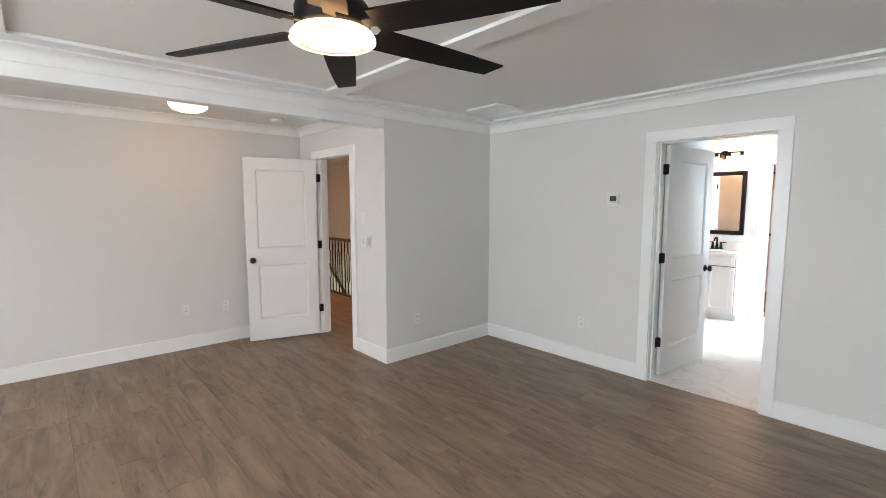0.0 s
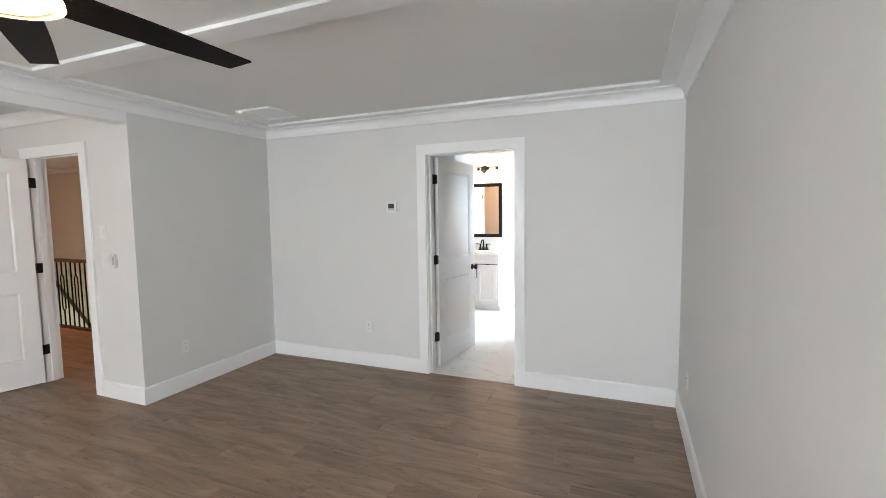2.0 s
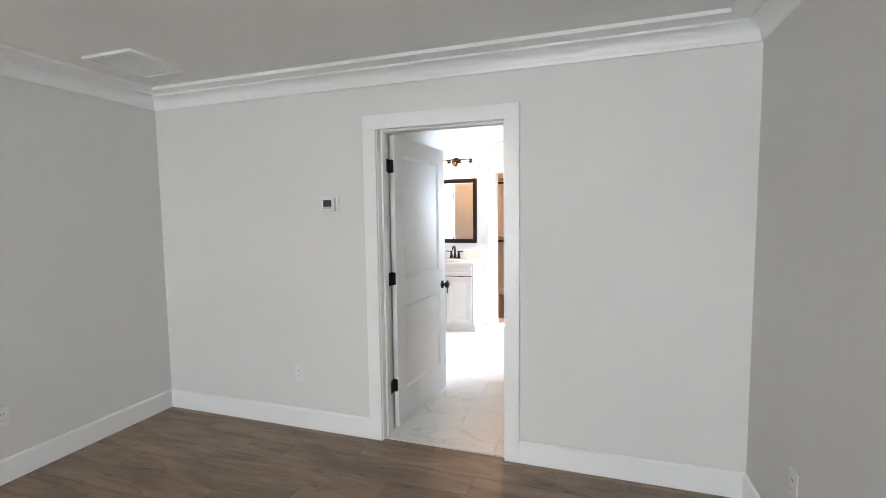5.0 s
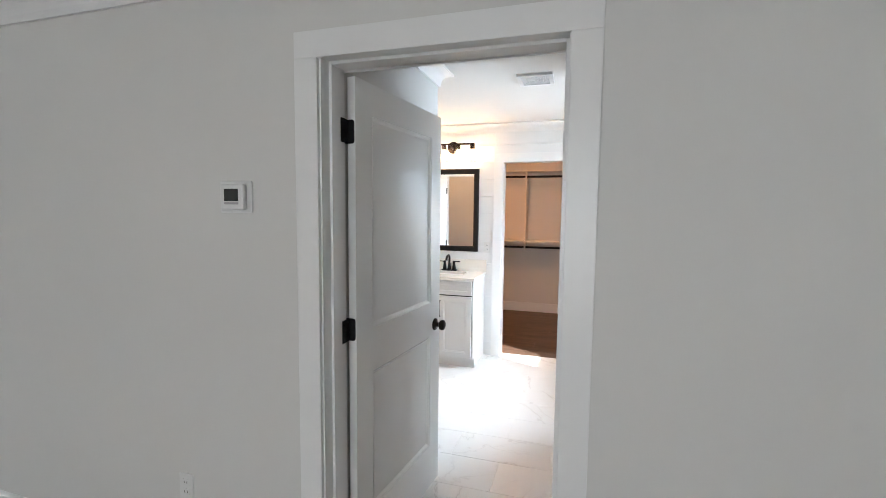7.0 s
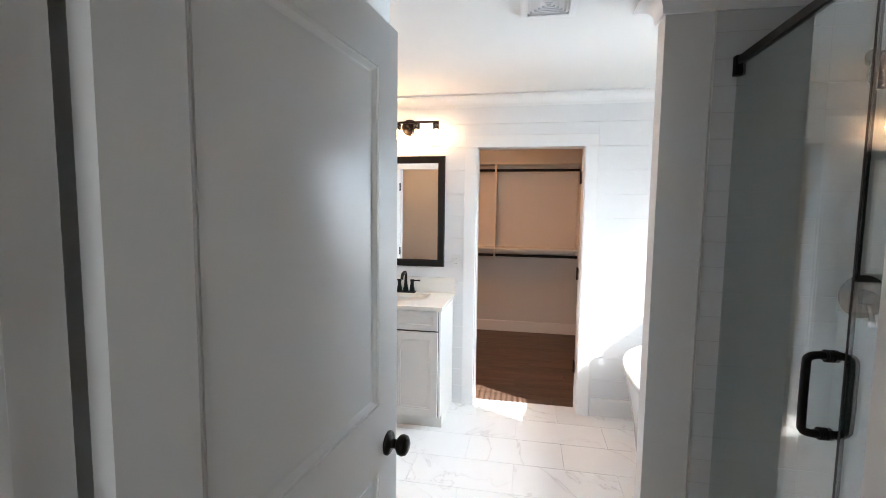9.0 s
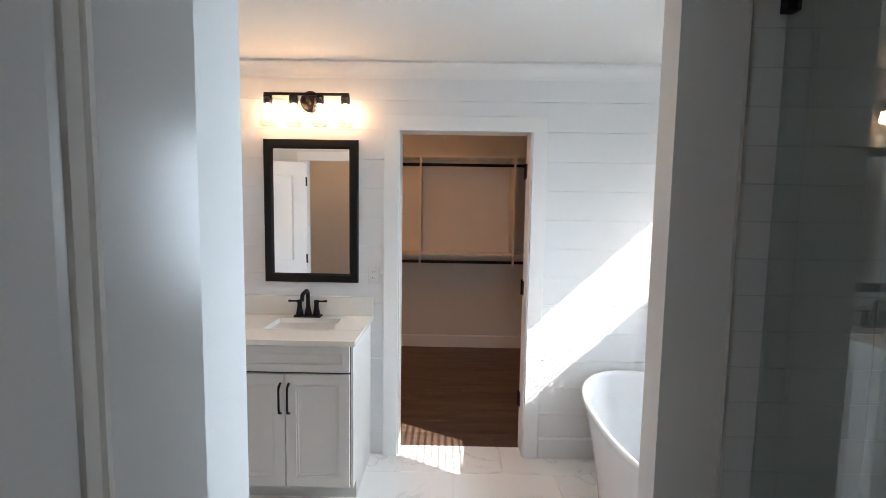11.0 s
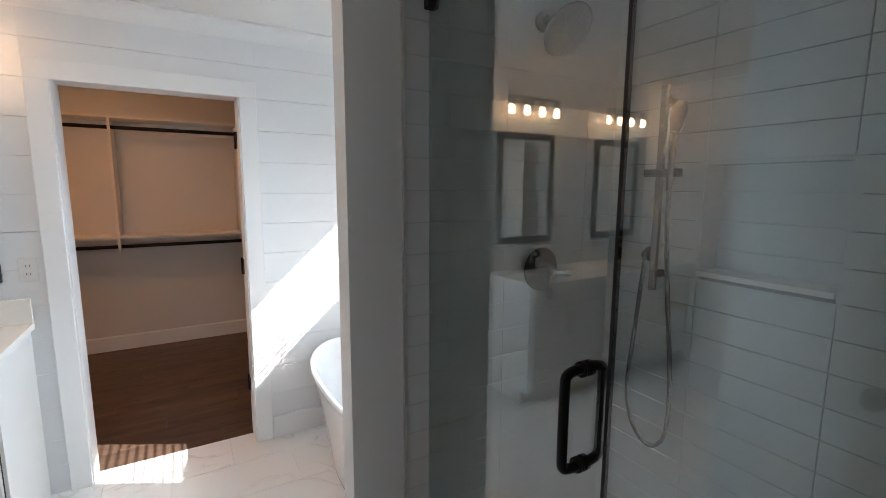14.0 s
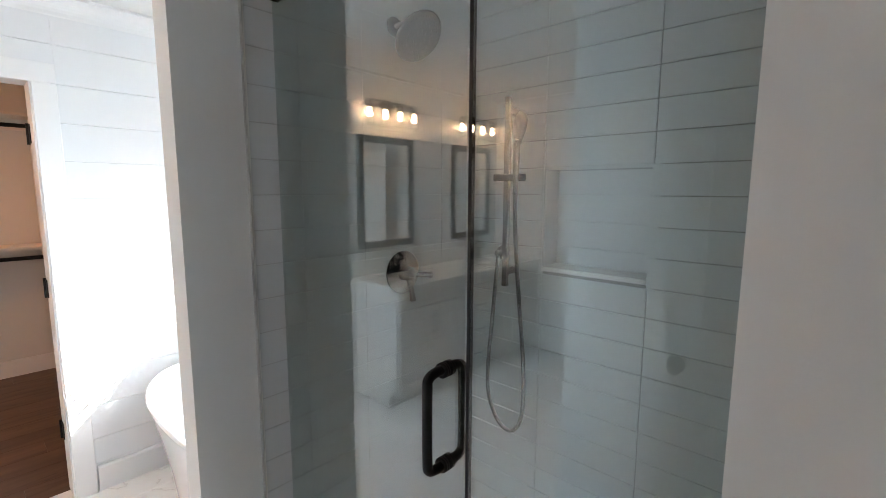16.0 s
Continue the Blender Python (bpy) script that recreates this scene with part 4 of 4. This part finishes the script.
# ---- bathroom: tub ----
def bathtub():
    f = thing("bathtub", pose(6.61, 0.352, 0), "glossy white oval freestanding bathtub", "bathtub")

    def ring(bm, a, b, z, n=64, p=2.5):
        out = []
        for k in range(n):
            t = 2 * math.pi * k / n
            c, s = math.cos(t), math.sin(t)
            x = a * math.copysign(abs(c) ** (2 / p), c)
            y = b * math.copysign(abs(s) ** (2 / p), s)
            lift = 0.02 * (x / max(a, 1e-6)) ** 2 * max(0, (z - 0.4) / 0.2)
            out.append(bm.verts.new((x, y, z + lift)))
        return out

    def loft(rows, cap_first, cap_last):
        bm = bmesh.new()
        rs = [ring(bm, *r) for r in rows]
        for p, q in zip(rs, rs[1:]):
            for k in range(64):
                bm.faces.new((p[k], p[(k + 1) % 64], q[(k + 1) % 64], q[k]))
        if cap_first:
            bm.faces.new(rs[0][::-1])
        if cap_last:
            bm.faces.new(rs[-1])
        return bm

    A, B = 0.675, 0.395
    rows = [(A * 0.80, B * 0.74, 0.005), (A * 0.805, B * 0.75, 0.03), (A * 0.84, B * 0.80, 0.2), (A * 0.91, B * 0.89, 0.4), (A * 0.97, B * 0.965, 0.53), (A * 0.993, B * 0.99, 0.562), (A, B, 0.572), (A * 0.995, B * 0.992, 0.582), (A * 0.98, B * 0.965, 0.585), (A * 0.962, B * 0.935, 0.58), (A * 0.95, B * 0.915, 0.56), (A * 0.90, B * 0.83, 0.40), (A * 0.82, B * 0.72, 0.22), (A * 0.72, B * 0.6, 0.155), (A * 0.4, B * 0.35, 0.145)]
    part("shell", loft(rows, True, True), ACRYL, f, smooth=True)
    part("drain", lathe(bmesh.new(), [(0, 0.146), (0.03, 0.146), (0.028, 0.15), (0, 0.151)], Matrix.Translation((0.0, 0, 0))), CHROME, f, smooth=True)


bathtub()


# ---- bathroom: shower ----
YB = -0.275
structure("shower_curb", box(4.586, 0.545, 0.004, 5.80, 0.648, 0.10, 0.003), QUARTZ, "white quartz shower curb", "trim")
bm = bmesh.new()
for a in ((4.99, -0.40, 1.24, 5.426, -0.385, 1.67), (4.99, -0.385, 1.24, 5.015, BY0 + 0.006, 1.67), (5.402, -0.385, 1.24, 5.426, BY0 + 0.006, 1.67), (5.015, -0.385, 1.24, 5.402, BY0, 1.262), (5.015, -0.385, 1.646, 5.402, BY0 + 0.006, 1.67)):
    bx(bm, *a)
structure("niche_lining", bm, SUBTILE, "tiled recess in the shower wall", "wall")
structure("niche_sill", box(5.0155, -0.384, 1.2625, 5.4015, -0.262, 1.28, 0.002), QUARTZ, "white quartz niche sill", "trim")
for x0, x1 in ((5.784, 5.7995), (4.5865, 4.608)):
    structure("tile_edge_trim", box(x0, 0.678, 0.0, x1, 0.684, 2.35), CHROME, "satin metal tile edge trim", "trim")

sg = thing("shower_screen", pose(0, 0.594, 0), "clear frameless shower glass with a black header bar", "shower screen")
for nm, x0, x1 in (("fixed_panel", 4.606, 5.056), ("glass_door", 5.063, 5.778)):
    g = part(nm, box(x0, -0.005, 0.104, x1, 0.005, 2.135, 0.0008), SHGLASS, sg)
    g.visible_shadow = False
part("seal", box(5.056, -0.0055, 0.104, 5.063, 0.0055, 2.135), BLACK, sg, "black edge seal")
part("header_bar", box(4.606, -0.012, 2.135, 5.782, 0.012, 2.165, 0.002), BLACK, sg)
part("wall_bracket", box(5.757, -0.018, 2.095, 5.788, 0.018, 2.17, 0.003), BLACK, sg)
for y in (-0.055, 0.055):
    pts = smooth_path([(5.122, 0, 1.203), (5.122, y * 0.55, 1.204), (5.122, y * 0.93, 1.196), (5.122, y, 1.17), (5.122, y, 1.03), (5.122, y * 0.93, 1.001), (5.122, y * 0.55, 0.993), (5.122, 0, 0.994)], 6)
    bm = tube(bmesh.new(), pts, 0.0105, 14)
    for z in (0.994, 1.203):
        for d in (0.006, 0.012):
            lathe(bm, [(0.0105, -0.0025), (0.0165, -0.0025), (0.0165, 0.0025), (0.0105, 0.0025)], Matrix.Translation((5.122, math.copysign(d, y), z)) @ Matrix.Rotation(radians(90), 4, "X"), 18)
    part("pull_handle", bm, BLACK, sg, "matte black D-shaped pull", True)

sh = thing("rain_shower", pose(5.79, 0.138, 2.143), "matte black round rain shower head on a wall arm", "shower head")
left = Matrix.Rotation(radians(-90), 4, "Y")
part("flange", lathe(bmesh.new(), [(0, 0), (0.034, 0), (0.034, 0.006), (0.028, 0.011), (0.012, 0.014), (0, 0.014)], left, 28), BLACK, sh, smooth=True)
part("arm", tube(bmesh.new(), smooth_path([(-0.01, 0, 0), (-0.05, 0, 0.0), (-0.082, 0, -0.012), (-0.105, 0, -0.034)]), 0.0095), BLACK, sh, smooth=True)
tip = Matrix.Translation((-0.122, 0, -0.056)) @ Matrix.Rotation(radians(49), 4, "Y")
part("ball_joint", lathe(bmesh.new(), [(0, 0.034), (0.012, 0.032), (0.017, 0.024), (0.017, 0.014), (0.02, 0.008), (0, 0.008)], tip, 20), BLACK, sh, smooth=True)
head = part("spray_head", lathe(bmesh.new(), [(0, 0.01), (0.03, 0.009), (0.06, 0.005), (0.088, -0.001), (0.091, -0.006), (0.088, -0.011), (0.082, -0.012), (0, -0.012)], tip, 44), BLACK, sh, smooth=True)
for ring, count in ((0.025, 8), (0.05, 16), (0.074, 24)):
    bm = bmesh.new()
    for k in range(count):
        a = 2 * math.pi * k / count
        lathe(bm, [(0.003, -0.0115), (0.0026, -0.0145), (0, -0.0147)], tip @ Matrix.Translation((ring * math.cos(a), ring * math.sin(a), 0)), 6)
    part("nozzle_ring", bm, GREYRUB, head, "grey rubber nozzles")

sv = thing("shower_valve", pose(5.79, 0.105, 1.257), "matte black round shower valve with lever handles", "shower valve")
part("escutcheon", lathe(bmesh.new(), [(0, 0), (0.083, 0), (0.083, 0.005), (0.079, 0.008), (0, 0.009)], left, 40), BLACK, sv, smooth=True)
part("hub", lathe(bmesh.new(), [(0, 0.008), (0.03, 0.008), (0.028, 0.03), (0.024, 0.05), (0.02, 0.058), (0, 0.058)], left, 28), BLACK, sv, smooth=True)
part("lever", tube(bmesh.new(), [(-0.045, 0, 0), (-0.048, -0.04, -0.008), (-0.05, -0.075, -0.014), (-0.05, -0.105, -0.018)], [0.012, 0.010, 0.010, 0.012], 12), BLACK, sv, smooth=True)
part("diverter", tube(bmesh.new(), [(-0.035, 0, -0.02), (-0.04, -0.008, -0.06), (-0.042, -0.012, -0.085), (-0.042, -0.014, -0.108)], [0.011, 0.009, 0.010, 0.012], 12), BLACK, sv, smooth=True)

hs = thing("hand_shower", pose(0, YB, 0), "matte black hand shower on a slide bar with a hanging hose", "hand shower")
part("slide_bar", box(5.524, 0.048, 1.19, 5.548, 0.066, 1.925, 0.003), BLACK, hs)
for z in (1.25, 1.872):
    part("bar_mount", box(5.525, -0.002, z - 0.013, 5.547, 0.05, z + 0.013, 0.003), BLACK, hs)
part("slider", box(5.456, 0.046, 1.606, 5.585, 0.084, 1.634, 0.004), BLACK, hs)
axis = Vector((-0.24, 0.12, 0.96)).normalized()
bm = tube(bmesh.new(), smooth_path([(5.479, 0.085, 1.555), (5.478, 0.085, 1.65), (5.474, 0.09, 1.725), (5.466, 0.098, 1.76)], 6), [0.0105 + 0.0002 * k for k in range(19)], 14)
part("handset", bm, BLACK, hs, smooth=True)
face = Matrix.Translation((5.454, 0.103, 1.80)) @ Vector((0, 0, 1)).rotation_difference(axis).to_matrix().to_4x4() @ Matrix.Diagonal((1, 0.5, 1, 1))
part("spray_face", lathe(bmesh.new(), [(0, -0.06), (0.013, -0.055), (0.021, -0.035), (0.027, -0.008), (0.029, 0.014), (0.026, 0.036), (0.017, 0.051), (0.008, 0.056), (0, 0.057)], face, 28), BLACK, hs, smooth=True)
part("supply_elbow", lathe(bmesh.new(), [(0, 0), (0.029, 0), (0.029, 0.006), (0.024, 0.012), (0.014, 0.014), (0.014, 0.04), (0, 0.042)], Matrix.Translation((5.588, 0.0, 1.315)) @ Matrix.Rotation(radians(-90), 4, "X"), 28), BLACK, hs, smooth=True)
pts = smooth_path([(5.588, 0.034, 1.31), (5.59, 0.04, 1.24), (5.6, 0.05, 1.05), (5.612, 0.06, 0.82), (5.6, 0.062, 0.70), (5.553, 0.065, 0.615), (5.49, 0.068, 0.592), (5.44, 0.072, 0.65), (5.425, 0.075, 0.78), (5.433, 0.078, 0.95), (5.458, 0.082, 1.2), (5.475, 0.085, 1.42), (5.479, 0.085, 1.565)], 8)
part("hose", tube(bmesh.new(), pts, 0.0082, 12), BLACK, hs, "dark metal shower hose", True)


# ---- closet ----
cs = thing("closet_shelving", pose(0, 0, 0), "white double-hang closet shelving with black rods", "closet shelving")
for z in (2.135, 1.095):
    part("shelf", box(9.34, -0.078, z, 9.638, 2.678, z + 0.019, 0.001), SHELFW, cs)
    part("cleat", box(9.62, -0.078, z - 0.09, 9.639, 2.678, z - 0.001), SHELFW, cs)
    part("hanging_rod", tube(bmesh.new(), [(9.39, -0.078, z - 0.075), (9.39, 2.678, z - 0.075)], 0.016), BLACK, cs, "matte black hanging rod", True)
for y in (0.766, 1.77):
    part("divider", box(9.342, y - 0.0095, 0.98, 9.638, y + 0.0095, 1.094), SHELFW, cs)
    part("divider", box(9.342, y - 0.0095, 1.115, 9.638, y + 0.0095, 2.134), SHELFW, cs)


# ---- landing ----
lr = thing("stair_railing", pose(3.93, 0, 0), "dark wood handrail on black iron balusters", "railing")
part("handrail", box(-0.03, 5.6, 0.92, 0.03, 10.58, 0.965, 0.01), RAILW, lr)
part("base_rail", box(-0.03, 5.6, 0.0, 0.03, 10.58, 0.03, 0.004), RAILW, lr)
for k in range(46):
    y = 5.7 + k * 0.105
    if k % 3 == 1:
        bm = bx(box(-0.007, y - 0.007, 0.03, 0.007, y + 0.007, 0.24), -0.007, y - 0.007, 0.74, 0.007, y + 0.007, 0.92)
        for w in (-0.034, 0.034):
            tube(bm, smooth_path([(0, y, 0.235), (0, y + w, 0.275), (0, y + w, 0.42), (0, y + w, 0.56), (0, y + w, 0.705), (0, y, 0.745)], 5), 0.008, 6)
    else:
        bm = box(-0.007, y - 0.007, 0.03, 0.007, y + 0.007, 0.92)
    part("baluster", bm, BLACK, lr)
sr = thing("stair_handrail", pose(5.19, 0, 0), "dark stained sloping wall handrail over the stairs", "handrail")
part("rail", tube(bmesh.new(), [(0, 10.5, 0.63), (0, 7.6, -1.63)], 0.032), RAILW, sr, smooth=True)
for y in (9.9, 8.2):
    z = 0.63 - (10.5 - y) * 0.7793
    part("bracket", tube(bmesh.new(), [(0, y, z), (0.06, y, z - 0.06)], 0.008), BLACK, sr)


# ---- floor planks and tiles ----
def planks(parent, x0, x1, y0, y1, w, length, surface):
    """Planks along y in staggered rows, children of the floor they lie on."""
    shared = {}
    row, x = 0, x0
    while x < x1 - 0.002:
        xe = min(x + w, x1)
        y = y0 - ((row * 0.37) % 1.0) * length
        while y < y1 - 0.002:
            a, b = max(y, y0), min(y + length, y1)
            if b - a > 0.01:
                key = (round(xe - x, 4), round(b - a, 4))
                if key not in shared:
                    bm = bmesh.new()
                    g, c = 0.0006, 0.0012
                    hx, hy = key[0] / 2 - g, key[1] / 2 - g
                    lo = [bm.verts.new(p) for p in ((-hx, -hy, -0.007), (hx, -hy, -0.007), (hx, hy, -0.007), (-hx, hy, -0.007))]
                    md = [bm.verts.new(p) for p in ((-hx, -hy, -c), (hx, -hy, -c), (hx, hy, -c), (-hx, hy, -c))]
                    up = [bm.verts.new(p) for p in ((-hx + c, -hy + c, 0), (hx - c, -hy + c, 0), (hx - c, hy - c, 0), (-hx + c, hy - c, 0))]
                    for p, q in ((lo, md), (md, up)):
                        for k in range(4):
                            bm.faces.new((p[k], p[(k + 1) % 4], q[(k + 1) % 4], q[k]))
                    bm.faces.new(up)
                    me = bpy.data.meshes.new("plank")
                    bm.to_mesh(me)
                    bm.free()
                    me.materials.append(surface)
                    shared[key] = me
                ob = new("plank", shared[key])
                ob.location = ((x + xe) / 2, (a + b) / 2, 0)
                ob.parent = parent
            y += length
        x = xe
        row += 1


by_name = bpy.data.objects
planks(by_name["floor_bedroom"], WEST, 2.735, BED_Y0, ALC, 0.18, 1.22, FLOORW)
planks(by_name["floor_bedroom"], 2.735, 4.068, BED_Y0, BED_Y1, 0.18, 1.22, FLOORW)
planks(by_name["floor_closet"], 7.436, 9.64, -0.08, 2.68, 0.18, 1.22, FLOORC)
planks(by_name["floor_hall"], 2.735, 3.975, 3.93, 10.6, 0.18, 1.22, FLOORW)


def tile_mesh(lx, ly, t, mat_, chamfer=0.0015):
    bm = bmesh.new()
    hx, hy, c = lx / 2, ly / 2, chamfer
    lo = [bm.verts.new(p) for p in ((-hx, -hy, -t), (hx, -hy, -t), (hx, hy, -t), (-hx, hy, -t))]
    md = [bm.verts.new(p) for p in ((-hx, -hy, -c), (hx, -hy, -c), (hx, hy, -c), (-hx, hy, -c))]
    up = [bm.verts.new(p) for p in ((-hx + c, -hy + c, 0), (hx - c, -hy + c, 0), (hx - c, hy - c, 0), (-hx + c, hy - c, 0))]
    for p, q in ((lo, md), (md, up)):
        for k in range(4):
            bm.faces.new((p[k], p[(k + 1) % 4], q[(k + 1) % 4], q[k]))
    bm.faces.new(up)
    me = bpy.data.meshes.new("tile")
    bm.to_mesh(me)
    bm.free()
    me.materials.append(mat_)
    return me


# bathroom floor, 0.3 by 0.6 tiles in half bond
cache = {}
fl = by_name["floor_bathroom"]
x, row = 4.0735, 0
while x < 7.43:
    xe = min(x + 0.305, 7.434)
    y = BY0 - 0.61 + (0.305 if row % 2 else 0.0) + 0.18
    while y < BY1:
        a, b = max(y, BY0), min(y + 0.61, BY1)
        if b - a > 0.02 and not (xe < 4.2 and (a < 0.5 or b > 2.4)):
            key = (round(xe - x - 0.0014, 4), round(b - a - 0.0014, 4))
            if key not in cache:
                cache[key] = tile_mesh(*key, 0.006, MARBLE)
            ob = new("tile", cache[key])
            ob.location = ((x + xe) / 2, (a + b) / 2, 0.003)
            ob.parent = fl
        y += 0.61
    x, row = xe, row + 1


def wall_tiles(parent, place, width, z0, z1, cut=None, first=0.395, gap=0.0016):
    """Stacked 0.1 by 0.395 tiles on a wall; place carries local (along, up, out) to the world."""
    zs = 1.961 - 0.1016 * 30
    while zs < z1:
        a, b = max(zs, z0), min(zs + 0.1016, z1)
        if b - a > 0.01:
            u = 0.0
            while u < width - 0.01:
                v = min(u + (first if u == 0.0 else 0.395), width)
                if not (cut and u >= cut[0] - 0.01 and v <= cut[1] + 0.01 and b > cut[2] + 0.005 and a < cut[3] - 0.005):
                    key = (round(v - u - gap, 4), round(b - a - gap, 4), 1)
                    if key not in cache:
                        cache[key] = tile_mesh(key[0], key[1], 0.007, SUBTILE, 0.001)
                    ob = new("tile", cache[key])
                    ob.matrix_world = place @ Matrix.Translation(((u + v) / 2, (a + b) / 2, 0)) @ Matrix.Rotation(random.uniform(-0.0012, 0.0012), 4, "X")
                    ob.parent = parent
                u = v
        zs += 0.1016


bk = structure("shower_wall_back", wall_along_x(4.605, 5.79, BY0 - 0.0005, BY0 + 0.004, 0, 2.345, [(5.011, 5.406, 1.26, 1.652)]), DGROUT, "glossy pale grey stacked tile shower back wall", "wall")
wall_tiles(bk, Matrix(((1, 0, 0, 4.605), (0, 0, 1, YB), (0, 1, 0, 0), (0, 0, 0, 1))), 1.185, 0.0, 2.345, (0.406, 0.801, 1.26, 1.652), 0.406, 0.003)
wall_tiles(bk, Matrix(((1, 0, 0, 5.016), (0, 0, 1, -0.378), (0, 1, 0, 0), (0, 0, 0, 1))), 0.385, 1.28, 1.645, None, 0.385, 0.003)
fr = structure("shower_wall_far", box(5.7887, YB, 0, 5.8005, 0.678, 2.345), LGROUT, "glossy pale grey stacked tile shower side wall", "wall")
wall_tiles(fr, Matrix(((0, 0, -1, 5.788), (-1, 0, 0, 0.678), (0, 1, 0, 0), (0, 0, 0, 1))), 0.953, 0.0, 2.345)
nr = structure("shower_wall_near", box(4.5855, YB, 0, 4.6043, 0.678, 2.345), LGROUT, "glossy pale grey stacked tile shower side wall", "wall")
wall_tiles(nr, Matrix(((0, 0, 1, 4.605), (1, 0, 0, YB), (0, 1, 0, 0), (0, 0, 0, 1))), 0.953, 0.0, 2.345)
